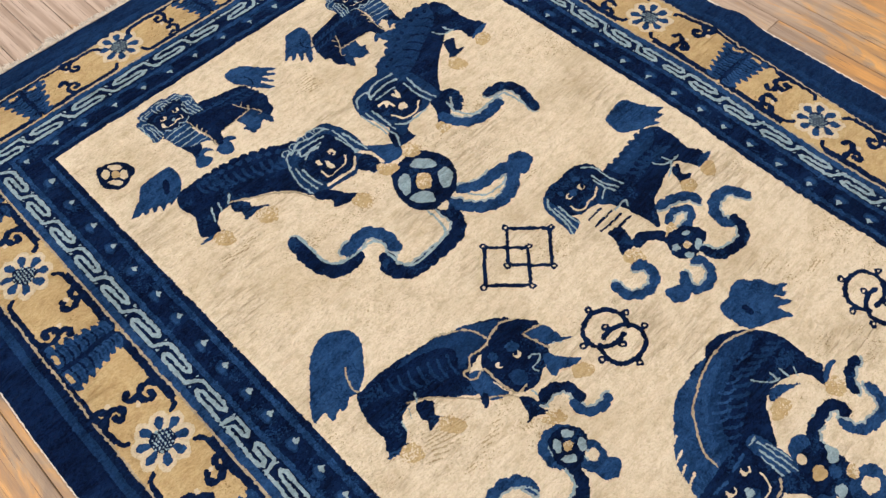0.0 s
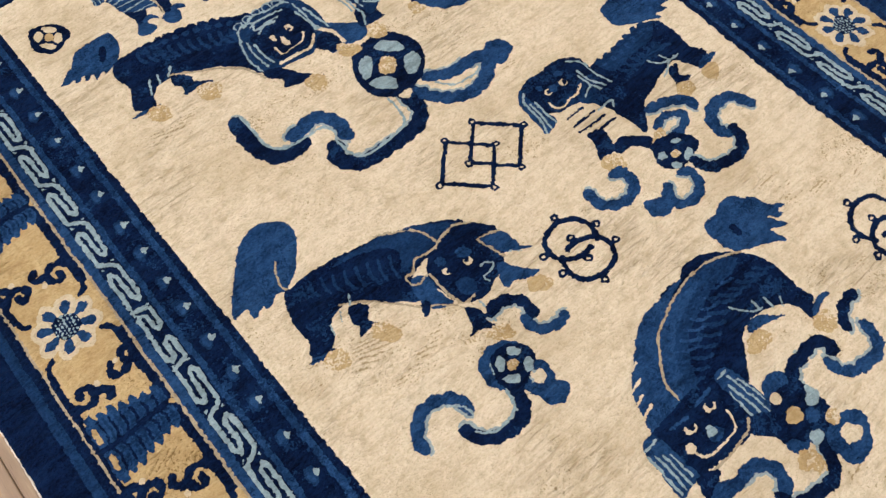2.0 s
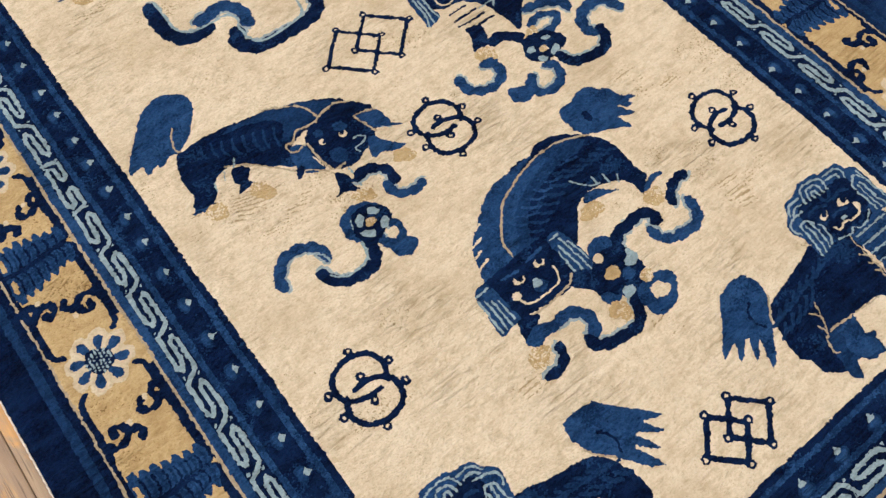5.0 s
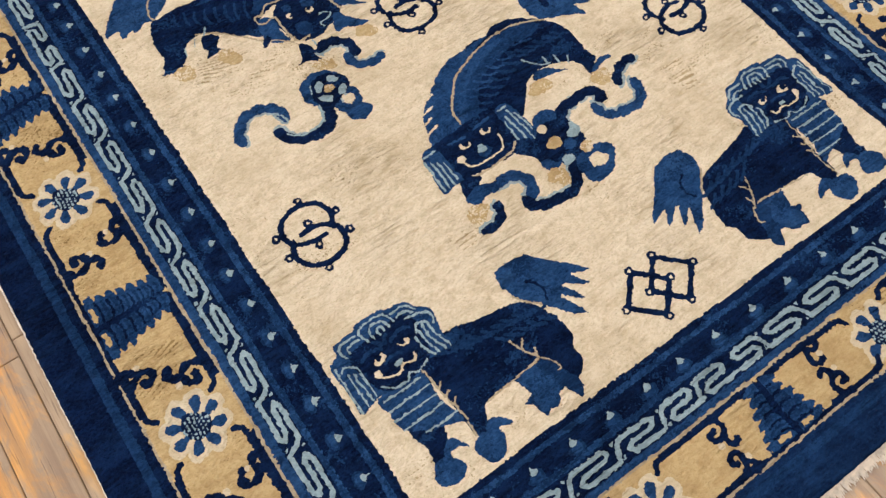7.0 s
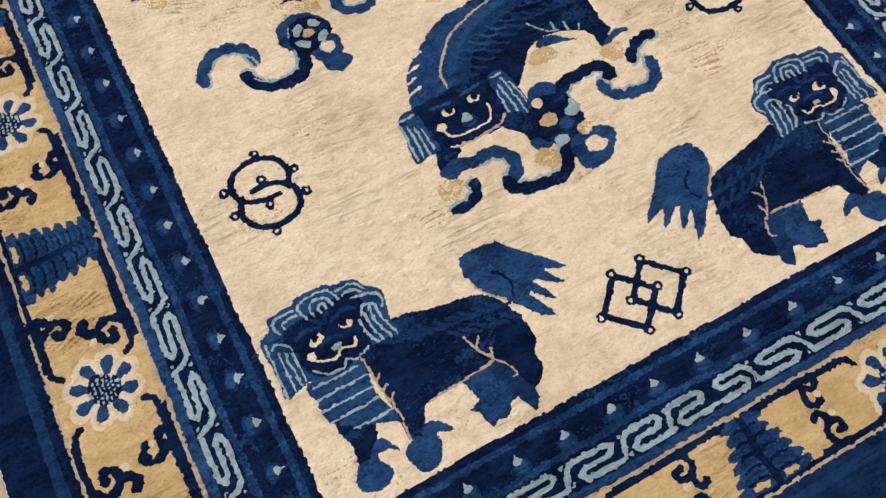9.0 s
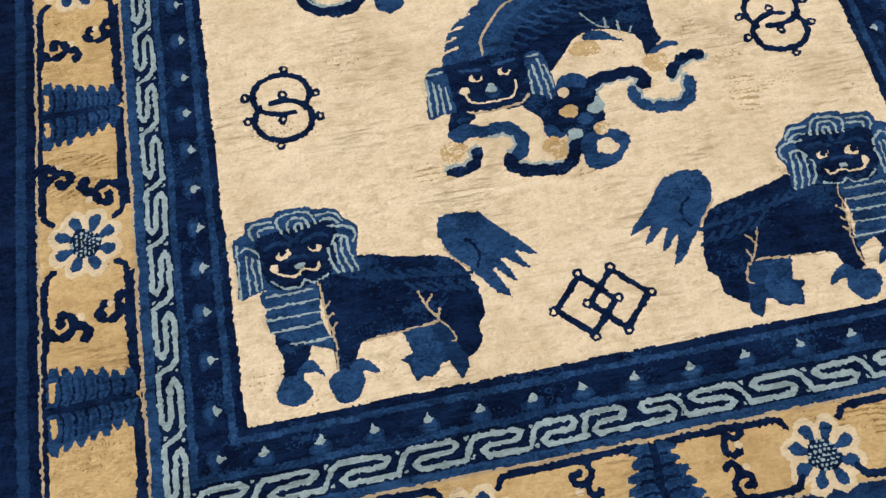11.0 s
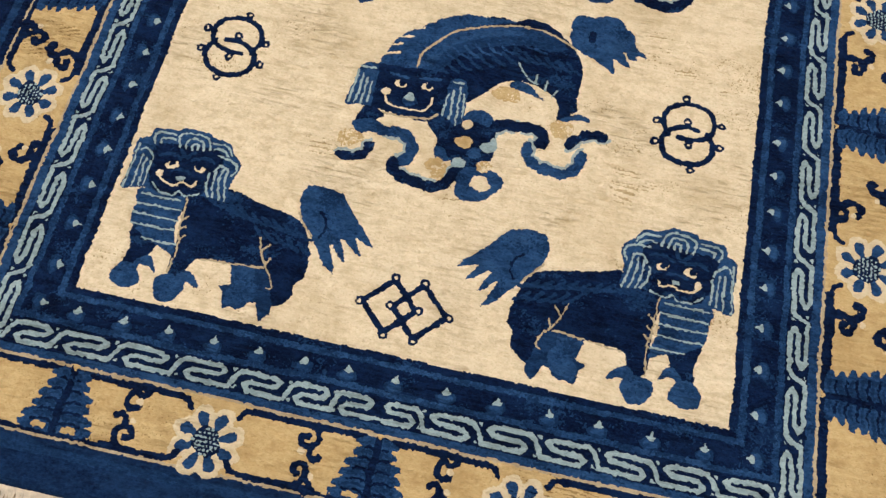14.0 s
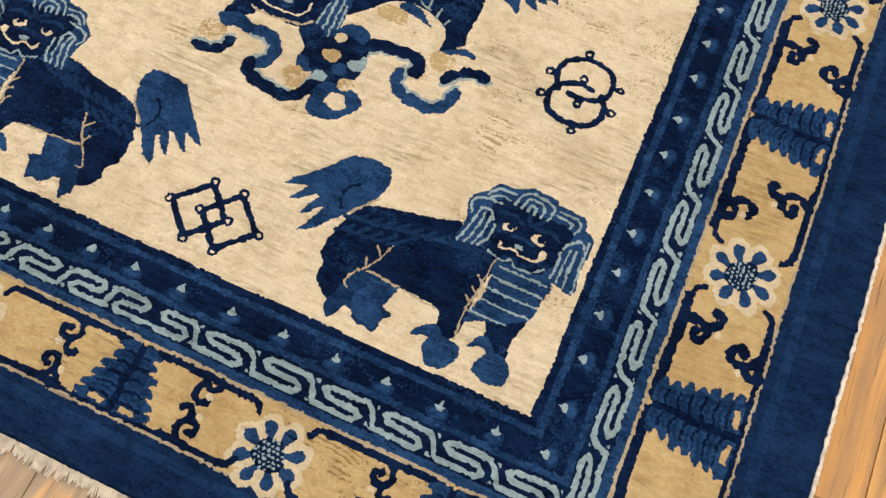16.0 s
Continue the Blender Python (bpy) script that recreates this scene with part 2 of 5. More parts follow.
def new_owner(name, label=""):
    OWNERS.append((name, label))
    return len(OWNERS) - 1


def wide(y):
    """The field widens slightly from its lower end."""
    k = np.clip((y - 650.0) / 500.0, 0, 1)
    return FIELD_W * (1 + 0.018 * k * k * (3 - 2 * k))


def curve(points, closed=False, steps=6):
    """A smooth line through the points."""
    p = np.array(points, float)
    n = len(p)
    if n < 3:
        return p
    out = []
    for i in range(n if closed else n - 1):
        q = [p[(i + k) % n] if closed else p[min(max(i + k, 0), n - 1)] for k in (-1, 0, 1, 2)]
        for s in range(steps):
            t = s / steps
            out.append(0.5 * (2 * q[1] + (q[2] - q[0]) * t + (2 * q[0] - 5 * q[1] + 4 * q[2] - q[3]) * t * t + (3 * q[1] - q[0] - 3 * q[2] + q[3]) * t ** 3))
    if not closed:
        out.append(p[-1])
    return np.array(out)


class Motif:
    """Draws one figure of the rug: fills, lines and ovals about an origin, with its own scale and turn."""

    def __init__(self, name, origin, along=(1, 0), across=(0, 1), label=""):
        self.id = new_owner(name, label)
        self.pale_rim = name in ("lion_motif", "ribbon_ball_motif")
        self.o, self.a, self.b = np.array(origin, float), np.array(along, float), np.array(across, float)

    def place(self, pts):
        pts = np.atleast_2d(np.array(pts, float))
        return self.o + pts[:, :1] * self.a + pts[:, 1:] * self.b

    def window(self, pts, pad):
        lo, hi = pts.min(0) - pad - 4, pts.max(0) + pad + 4
        j0, j1 = max(int((lo[0] - RX0) / KNOT), 0), min(int((hi[0] - RX0) / KNOT) + 2, NX)
        i0, i1 = max(int((lo[1] - RY0) / KNOT), 0), min(int((hi[1] - RY0) / KNOT) + 2, NY)
        return (slice(i0, max(i1, i0)), slice(j0, max(j1, j0)))

    def paint(self, win, mask, col):
        colour[win][mask] = col
        owner[win][mask] = self.id

    def poly(self, col, pts):
        win = self.window(pts, 0)
        x, y = WX[win], WY[win]
        inside = np.zeros(x.shape, bool)
        for (x0, y0), (x1, y1) in zip(pts, np.roll(pts, -1, 0)):
            if y0 != y1:
                inside ^= ((y0 > y) != (y1 > y)) & (x < (x1 - x0) * (y - y0) / (y1 - y0) + x0)
        self.paint(win, inside, col)

    def fill(self, col, points, smooth=True):
        pts = self.place(points)
        self.poly(col, curve(pts, True, 4) if smooth else pts)

    def line(self, col, width, points, smooth=True, closed=False):
        pts = self.place(points)
        pts = curve(pts, closed, 5) if smooth else pts
        if closed:
            pts = np.vstack((pts, pts[:1]))
        width *= math.sqrt(np.linalg.norm(self.a) * np.linalg.norm(self.b))
        width = max(0.9 * width, 2.7) if width < 6 else width
        win = self.window(pts, width)
        x, y = WX[win], WY[win]
        near, arc, run, hollow = np.full(x.shape, 1e9), np.zeros(x.shape), 0.0, np.zeros(x.shape)
        step = np.diff(pts, axis=0)
        bend = np.array([sum(float(np.cross(step[k], step[k + 1])) for k in range(max(i - 4, 0), min(i + 4, len(step) - 1))) for i in range(len(step))])
        for ((x0, y0), (x1, y1)), turning in zip(zip(pts[:-1], pts[1:]), bend):
            dx, dy = x1 - x0, y1 - y0
            t = np.clip(((x - x0) * dx + (y - y0) * dy) / (dx * dx + dy * dy + 1e-9), 0, 1)
            d, length = np.hypot(x - x0 - t * dx, y - y0 - t * dy), math.hypot(dx, dy)
            arc = np.where(d < near, run + t * length, arc)
            hollow = np.where(d < near, np.sign(dx * (y - y0) - dy * (x - x0)) * np.sign(turning), hollow)
            near = np.minimum(near, d)
            run += length
        if width > 11:  # ribbons have lobed edges
            near = near - 3.0 * np.abs(np.sin(arc * math.pi / 24)) + 1.4
        if width > 14 and self.pale_rim:  # and a pale rim on the hollow side of each bend
            rim = (near < width / 2 + 4.6) & (near >= width / 2 - 1) & (hollow > 0) & (colour[win] == CREAM)
            self.paint(win, rim, RIM)
        self.paint(win, near < width / 2, col)

    def oval(self, col, centre, half, other):
        a = np.linspace(0, 2 * math.pi, 24, endpoint=False)
        q = 0.37 * centre[0] + 0.53 * centre[1]
        r = (1 + 0.07 * np.sin(3 * a + q) + 0.07 * np.sin(2 * a + 1.7 * q) + 0.04 * np.sin(5 * a + q)) if np.linalg.norm(half) > 9 else np.ones(24)
        c = np.array(centre, float) + np.outer(r * np.cos(a), half) + np.outer(r * np.sin(a), other)
        self.poly(col, self.place(c))

    def dot(self, col, x, y, rx, ry=None):
        self.oval(col, (x, y), (rx, 0), (0, ry or rx))


# ---- ground and bands, from the field outwards
SIDE = [0, 12, 23, 65, 75, 78, 108, 110, 124, 129, 143, 250, 257, 261, 275, 290]
END = [0, 11, 20, 53, 62, 66, 100, 103, 114, 119, 128, 212, 218, 222, 233, 246]
BAND_COLOUR = [NAVY, BLUE, NAVY, BLUE, NAVY, NAVY, NAVY, BLUE, LINE, NAVY, GOLD, NAVY, LINE, NAVY, MID, NAVY]
TOP_STRETCH = 317 / 294
field = new_owner("field", "worn cream wool field with brown soiling")
pearl_band = new_owner("pearl_border", "navy guard stripe with paler blue edges")
fret_band = new_owner("fret_border", "navy guard stripe behind the pale fret")
floral_band = new_owner("floral_border", "golden tan wool border with navy edge lines")
outer_band = new_owner("outer_border", "plain navy outer border, abrashed, worn at the edge")
d_side = np.maximum(-WX, WX - wide(WY))
d_end = np.maximum(-WY, (WY - FIELD_L) / TOP_STRETCH)
band = np.maximum(np.searchsorted(SIDE, d_side), np.searchsorted(END, d_end))
for index, col in enumerate(BAND_COLOUR):
    sel = band == index + 1
    colour[sel] = col
    owner[sel] = pearl_band if index < 4 else fret_band if index < 8 else floral_band if index < 13 else outer_band
# uneven dye in the blue stripes of the guards
uneven = lattice(GX, GY, 16, 51) + 0.5 * lattice(GX, GY, 5, 52)


# ---- border figures: s runs along the border, c from its inner to its outer edge
def border_sides():
    """Origin, direction along, direction outwards, length and widths of each side."""
    return {
        "left": ((0, 0), (0, 1), (-1, 0)),
        "right": ((FIELD_W, 0), (0, 1), (1, 0)),
        "lower": ((0, 0), (1, 0), (0, -1)),
        "upper": ((0, FIELD_L), (1, 0), (0, TOP_STRETCH)),
    }


def on_side(side, s, c):
    o, a, b = border_sides()[side]
    x, y = o[0] + a[0] * s + b[0] * c, o[1] + a[1] * s + b[1] * c
    if side == "right":
        x += float(wide(np.array(float(s)))) - FIELD_W
    return (x, y), a, b


def flower(side, s, c, w, c0=None, c1=None):
    o, a, b = on_side(side, s, c)
    m = Motif("flower_motif", o, a, (b[0] * w, b[1] * w))
    if c0 is not None:
        # the ground opens over both edge lines beside the flower
        inner, outer = (15, 7.5) if c1 - c0 > 95 else (10, 6.5)
        for lo, hi in ((c0 - inner, c0 + 4), (c1 - 3, c1 + outer)):
            m.fill(GOLD, [(-52, (lo - c) / w), (52, (lo - c) / w), (52, (hi - c) / w), (-52, (hi - c) / w)], False)
    m.dot(HALO, 0, 0, 42)
    for k in range(8):
        t = math.pi / 8 + k * math.pi / 4
        m.dot(HALO, 38 * math.cos(t), 38 * math.sin(t), 17)
    for k in range(8):
        t = math.pi / 8 + k * math.pi / 4
        u, v = math.cos(t), math.sin(t)
        m.fill(BLUE, [(17 * u, 17 * v), (30 * u - 7 * v, 30 * v + 7 * u), (40 * u - 8 * v, 40 * v + 8 * u), (46 * u, 46 * v),
                      (40 * u + 8 * v, 40 * v - 8 * u), (30 * u + 7 * v, 30 * v - 7 * u)])
    m.dot(NAVY, 0, 0, 22)
    for i in range(-4, 5):
        for j in range(-3, 4):
            x, y = i * 6.4 + (j % 2) * 3.2, j * 6.2
            if math.hypot(x, y) < 20:
                m.oval(PALE, (x, y), (2.5, 0), (0, 2.0))


def scroll(side, root, edge, inward, away, kind, end, z):
    """Curls on a stem that leaves the border's edge line at root; the line itself ends in a hook beside the flower.
    kind "coil": a coil at half depth and a lobe beyond it; kind "fork": one curl back to the edge and one deep curl."""
    o, a, b = on_side(side, root, edge)
    m = Motif("scroll_motif", o, (a[0] * away, a[1] * away), (b[0] * inward, b[1] * inward))
    if kind == "coil":
        strokes = [[(2, 0), (15, 10), (19, 26), (8, 38), (-9, 35), (-12, 22), (-1, 20)], [(10, 37), (8, 50), (16, 60), (26, 54)]]
        speck = (-6, 49)
    elif kind == "back_coil":
        strokes = [[(-4, 0), (-6, 14), (-3, 28), (10, 36), (21, 28), (18, 17), (9, 20)], [(-2, 31), (-8, 44), (-20, 50), (-25, 40)]]
        speck = (4, 49)
    elif kind == "fork":
        strokes = [[(-2, 0), (10, 9), (20, 17), (30, 10), (34, -1), (26, -4)], [(12, 11), (20, 24), (15, 38), (2, 40), (-5, 29), (3, 24)]]
        speck = (30, 25)
    else:
        strokes = [[(3, 0), (-2, 10), (-14, 16), (-25, 8), (-20, -1)], [(0, 9), (9, 21), (9, 34), (-2, 41), (-13, 35)]]
        speck = (-14, 27)
    for stroke in strokes:
        m.line(NAVY, 11.4 * z, [(x * z, y * z) for x, y in stroke])
    for x, y in (strokes[0][-1], strokes[1][-1]):
        m.dot(NAVY, x * z, y * z, 7.0 * z)
    m.oval(HALO, (speck[0] * z, speck[1] * z), (5.5, 0), (0, 4.5))
    run = (root - end) * away
    m.line(NAVY, 9.0, [(30, 1), (0, 1), (12 - run * 0.5, 0), (12 - run, 1), (4 - run, 5), (-run - 1, 13)])


def tree(side, s, c0, c1):
    """A stepped tree across the border: a trunk, ribbed boughs and a wide foot at the outer edge."""
    o, a, b = on_side(side, s, c0)
    m = Motif("tree_motif", o, a, b)
    w = c1 - c0
    steps = 6 if w > 100 else 5
    grow, wide_foot = (36, 58) if w > 100 else (27, 54)
    for k in (-1, 1):
        pts = [(0, 0), ((grow - 12) * k, 0)]
        for i in range(steps):
            f0, f1 = i / steps * 0.84 * w, (i + 1) / steps * 0.84 * w
            r = grow + (wide_foot - grow) * i / steps + (3 if (i + k) % 2 else 0)
            pts += [((r - 10) * k, f0 + 2), (r * k, f0 + 0.45 * (f1 - f0)), ((r + 1) * k, f0 + 0.8 * (f1 - f0)), ((r - 9) * k, f1)]
        pts += [((wide_foot + 2) * k, w * 0.88), (wide_foot * k, w * 0.97), ((wide_foot - 14) * k, w), (0, w)]
        m.fill(BLUE, pts, False)
        for i in range(steps):
            f0, f1 = i / steps * 0.84 * w, (i + 1) / steps * 0.84 * w
            r = grow + (wide_foot - grow) * i / steps
            m.line(NAVY, 4.2, [(2 * k, f1 + 5), (0.35 * r * k, f1 - 1), ((r - 12) * k, f1 + 1)])
            m.line(MID, 4.6, [(7 * k, f0 + 9), (0.4 * r * k, f0 + 6), ((r - 14) * k, f0 + 9)])
        m.fill(GOLD, [(11 * k, w - 9), (24 * k, w - 12), ((wide_foot - 22) * k, w - 11), ((wide_foot - 20) * k, w - 4), (12 * k, w - 3)], False)
        m.line(NAVY, 5.0, [((grow - 6) * k, 1), ((wide_foot - 2) * k, 0)], False)
    m.line(NAVY, 10.0, [(0, -1), (1, 0.3 * w), (-2, 0.6 * w), (0, w)])
    m.fill(GOLD, [(-6, -5), (6, -5), (1, 3)], False)


def border_unit(side, s_flower, roots, c0, c1):
    """One flower with its four scrolls; roots: distances from the flower of the inner and outer stems, before it and after it."""
    w = c1 - c0
    flower(side, s_flower, (c0 + c1) / 2 + (-3 if w > 95 else 9), min(1.0, w / 88), c0, c1)
    z = 0.98 if w > 95 else 0.8
    before_in, before_out, after_in, after_out = roots
    kinds = (("back_fork", "coil"), ("coil", "fork")) if side != "right" else (("back_coil", "fork"), ("back_fork", "coil"))
    if side == "upper":
        kinds = kinds[::-1]
    for away, inner, outer, (k_in, k_out) in ((-1, before_in, before_out, kinds[0]), (1, after_in, after_out, kinds[1])):
        scroll(side, s_flower + away * inner, c0 - 4, 1, away, k_in, s_flower + away * 37, z)
        scroll(side, s_flower + away * outer, c1 + 1, -1, away, k_out, s_flower + away * 38, z)


SC0, SC1, EC0, EC1 = 143, 250, 128, 212
BORDERS = (
    ("left", SC0, SC1, (300, 760, 1186, 1653), (70, 518, 978, 1424, 1840), ((109, 114, 72, 100), (108, 120, 98, 118), (112, 118, 92, 90), (119, 150, 94, 110))),
    ("right", SC0, SC1, (297, 774, 1228, 1674), (82, 542, 993, 1447, 1850), ((91, 103, 100, 126), (96, 108, 112, 108), (106, 109, 100, 110), (106, 110, 100, 110))),
    ("lower", EC0, EC1, (266, 719), (48, 506, 946), ((121, 116, 142, 134), (115, 108, 138, 126))),
    ("upper", EC0, EC1, (281, 728), (45, 502, 950), ((143, 106, 128, 120), (143, 110, 128, 120))),
)
for side, c0, c1, flowers, trees, roots in BORDERS:
    for s, r in zip(flowers, roots):
        border_unit(side, s, r, c0, c1)
    for s in trees:
        tree(side, s, c0 - 8, c1 + 1)
for side in ("left", "right"):
    for s in (-168, FIELD_L + 196):
        flower(side, s, 194, 0.95)

# ---- pearls in the inner guard
def pearl(side, s, c):
    o, a, b = on_side(side, s, c)
    m = Motif("pearl_motif", o, a, b)
    m.dot(MID, 0, 10, 14, 10)
    m.dot(BLUE, 0, 10, 10, 7)
    m.fill(PALE, [(-7, 3), (-3, -1), (0, -7), (3, -1), (7, 2), (3, 6), (-3, 6)])


PEARLS = {
    "left": (-33, 28, 97, 166, 232, 293, 355, 420, 485, 549, 617, 685, 758, 828, 897, 956, 1025, 1093, 1152, 1222, 1287, 1363, 1436, 1514, 1589, 1659, 1741, 1820),
    "right": (-35, 30, 98, 165, 230, 293, 360, 425, 490, 567, 632, 699, 771, 842, 908, 972, 1041, 1113, 1184, 1260, 1328, 1408, 1482, 1556, 1630, 1704, 1778, 1850),
    "lower": (20, 92, 161, 233, 301, 372, 439, 510, 587, 663, 740, 812, 890, 968),
    "upper": (-46, 23, 93, 172, 247, 318, 387, 467, 546, 622, 698, 774, 850, 926, 1002),
}
for side, places in PEARLS.items():
    for s in places:
        pearl(side, s, 34)


# ---- meander fret in the second guard
def fret(side, s, c, pitch, high, flip):
    o, a, b = on_side(side, s, c)
    m = Motif("fret_motif", o, (a[0] * flip, a[1] * flip), b)
    p, h = pitch, high
    m.line(PALE, 7.2, [(-0.58 * p, 0.42 * h), (-0.47 * p, -0.2 * h), (-0.38 * p, -0.40 * h), (0.22 * p, -0.40 * h), (0.33 * p, -0.24 * h), (0.24 * p, -0.02 * h),
                       (-0.22 * p, 0.02 * h), (-0.33 * p, 0.22 * h), (-0.24 * p, 0.42 * h), (0.38 * p, 0.42 * h)], False)
    for k in (-1, 1):
        m.fill(PALE, [(k * 0.52 * p - 3.5, k * 0.46 * h), (k * 0.52 * p + 3.5, k * 0.46 * h), (k * 0.55 * p, k * 0.26 * h)], False)


LOWER = (-70, 4, 97, 190, 278, 362, 430, 495, 559, 644, 730, 815, 901, 986, 1068)
UPPER = (-95, -20, 82, 186, 298, 403, 500, 597, 702, 814, 918, 1010, 1090)
LEFT = [3.9 + 92.3 * i for i in range(-1, 12)] + [1078, 1136, 1238, 1340, 1441, 1541, 1637, 1730, 1820, 1910]
RIGHT = [2.3 + 95.5 * i for i in range(-1, 12)] + [1118, 1185, 1282, 1379, 1476, 1573, 1670, 1767, 1860]
for side, joints, c, high, turn in (("lower", LOWER, 83, 33, 510), ("upper", UPPER, 83, 33, 510), ("left", LEFT, 93, 30, 1080), ("right", RIGHT, 93, 30, 1120)):
    for a, b in zip(joints[:-1], joints[1:]):
        fret(side, (a + b) / 2, c, b - a, high, 1 if b < turn else -1)

# ---- figures of the field

def scallop(m, col, r, points, gap):
    """A row of tufts along a back."""
    line = curve(points, False, 8)
    run = np.concatenate(([0], np.cumsum(np.hypot(*np.diff(line, axis=0).T))))
    for d in np.arange(gap / 2, run[-1], gap):
        m.dot(col, float(np.interp(d, run, line[:, 0])), float(np.interp(d, run, line[:, 1])), r)


def corner_lion(m):
    m.fill(NAVY, [(-35, 88), (21, 107), (69, 98), (108, 89), (152, 79), (171, 51), (181, 20), (183, -11), (172, -24), (173, -45), (160, -60), (145, -66), (129, -57), (118, -37), (112, -11), (67, -14), (14, -18), (1, -42), (-18, -51), (-28, -35), (-27, 16)])
    m.line(MID, 5.8, [(-2, 86), (12, 76), (27, 72)])
    m.line(MID, 5.8, [(17, 84), (31, 74), (46, 69)])
    m.line(MID, 6.1, [(36, 81), (50, 71), (64, 66)])
    m.line(MID, 6.1, [(55, 78), (68, 68), (83, 63)])
    m.line(MID, 5.8, [(74, 75), (87, 65), (102, 61)])
    m.line(MID, 6.0, [(84, 54), (95, 43), (106, 37)])
    m.line(MID, 6.0, [(92, 73), (106, 63), (120, 58)])
    m.line(MID, 6.0, [(102, 51), (113, 40), (125, 35)])
    m.line(MID, 6.1, [(111, 70), (124, 60), (139, 55)])
    m.line(MID, 5.8, [(121, 48), (132, 38), (143, 32)])
    m.line(MID, 6.0, [(130, 67), (143, 57), (157, 53)])
    m.line(MID, 6.1, [(140, 46), (150, 35), (161, 29)])
    m.line(MID, 6.0, [(148, 64), (161, 54), (176, 50)])
    m.line(MID, 6.0, [(158, 43), (169, 32), (180, 27)])
    m.fill(NAVY, [(-100, 13), (-49, 2), (-56, -12), (-65, -36), (-87, -49), (-97, -50), (-94, -21)])
    m.fill(BLUE, [(-110, 80), (-39, 80), (-37, 32), (-26, -18), (-48, -10), (-73, -3), (-105, 17), (-109, 47)])
    m.line(PALE, 3.4, [(-107, 70), (-42, 71)])
    m.line(PALE, 3.4, [(-108, 53), (-38, 54)])
    m.line(PALE, 3.5, [(-108, 36), (-37, 36)])
    m.line(PALE, 3.3, [(-104, 17), (-35, 20)])
    m.line(PALE, 3.3, [(-80, -2), (-26, -3)])
    m.fill(MID, [(67, -15), (124, -10), (134, -30), (140, -52), (147, -65), (147, -80), (136, -93), (128, -80), (122, -66), (112, -68), (108, -76), (97, -83), (86, -80), (76, -85), (70, -72), (68, -60), (60, -52), (76, -46)], False)
    m.fill(BLUE, [(70, -18), (104, -13), (108, -32), (118, -44), (116, -62), (104, -74), (88, -76), (76, -78), (72, -60), (80, -44)])
    m.oval(BLUE, (-85, -65), (22, 0), (-3, 22))
    m.oval(BLUE, (-16, -71), (22, 1), (-3, 24))
    m.fill(BLUE, [(-80, -41), (-68, -30), (-55, -29), (-42, -53), (-56, -44), (-69, -46), (-74, -53)])
    m.fill(BLUE, [(-10, -50), (3, -40), (18, -45), (29, -60), (24, -65), (12, -58), (-1, -60)])
    m.line(LINE, 3.2, [(-33, 81), (-29, 33), (-23, -1), (-24, -34), (-25, -47)])
    m.line(LINE, 3.5, [(-29, 40), (-20, 48)])
    m.line(LINE, 3.3, [(-27, 22), (-19, 29)])
    m.line(LINE, 3.4, [(-24, 6), (-16, 14)])
    m.line(LINE, 3.3, [(98, 38), (107, 13), (118, -5), (131, -20), (137, -36), (130, -41)])
    m.line(LINE, 3.4, [(109, 18), (118, 30)])
    m.line(LINE, 3.3, [(119, -5), (124, 8)])
    m.line(LINE, 3.2, [(15, -19), (67, -14), (116, -9)])
    m.fill(BLUE, [(141, 114), (143, 130), (150, 142), (178, 144), (205, 140), (226, 114), (254, 82), (275, 59), (262, 61), (247, 70), (242, 68), (252, 54), (259, 41), (246, 46),
                  (228, 63), (222, 62), (231, 44), (238, 25), (226, 32), (212, 50), (208, 48), (219, 24), (227, 2), (207, 14), (193, 32), (180, 49), (162, 68), (149, 90)], False)
    m.line(LINE, 3.4, [(146, 92), (159, 74), (174, 57)])
    m.line(NAVY, 5.0, [(178, 101), (190, 90), (193, 72), (186, 57)])
    m.fill(BLUE, [(-141, 72), (-143, 107), (-145, 139), (-144, 160), (-128, 170), (-122, 186), (-87, 189), (-75, 196), (-40, 197), (-22, 188), (4, 186), (15, 169), (29, 156), (33, 142), (26, 114), (27, 83), (-10, 86), (-43, 80), (-102, 82)])
    m.fill(NAVY, [(-113, 159), (-71, 165), (-11, 168), (2, 141), (-5, 104), (-14, 86), (-34, 79), (-76, 77), (-99, 89), (-112, 127)])
    m.line(MID, 6.2, [(-100, 140), (-86, 146), (-66, 141)])
    m.line(MID, 6.3, [(-47, 142), (-30, 149), (-12, 146)])
    m.line(MID, 5.3, [(-72, 117), (-57, 122), (-41, 119)])
    m.line(MID, 6.3, [(-70, 156), (-58, 145), (-49, 157)])
    m.line(PALE, 3.7, [(-75, 161), (-79, 179), (-70, 188), (-41, 189), (-30, 179), (-26, 165)])
    m.line(PALE, 3.8, [(-65, 161), (-66, 175), (-59, 181), (-44, 180), (-37, 171), (-36, 163)])
    m.line(PALE, 3.7, [(-55, 160), (-55, 171), (-47, 172), (-45, 163)])
    m.line(PALE, 3.8, [(-117, 159), (-120, 173), (-111, 181), (-85, 182)])
    m.line(PALE, 3.7, [(-107, 162), (-107, 171), (-84, 174)])
    m.line(PALE, 3.8, [(-23, 178), (1, 179), (13, 165)])
    m.line(PALE, 3.7, [(-18, 169), (-3, 170), (6, 163)])
    m.line(PALE, 3.7, [(-140, 153), (-140, 121), (-141, 75)])
    m.line(PALE, 3.6, [(-128, 135), (-127, 103), (-128, 78)])
    m.line(PALE, 3.6, [(-120, 132), (-118, 104), (-117, 82)])
    m.line(PALE, 3.7, [(-110, 125), (-110, 104), (-108, 85)])
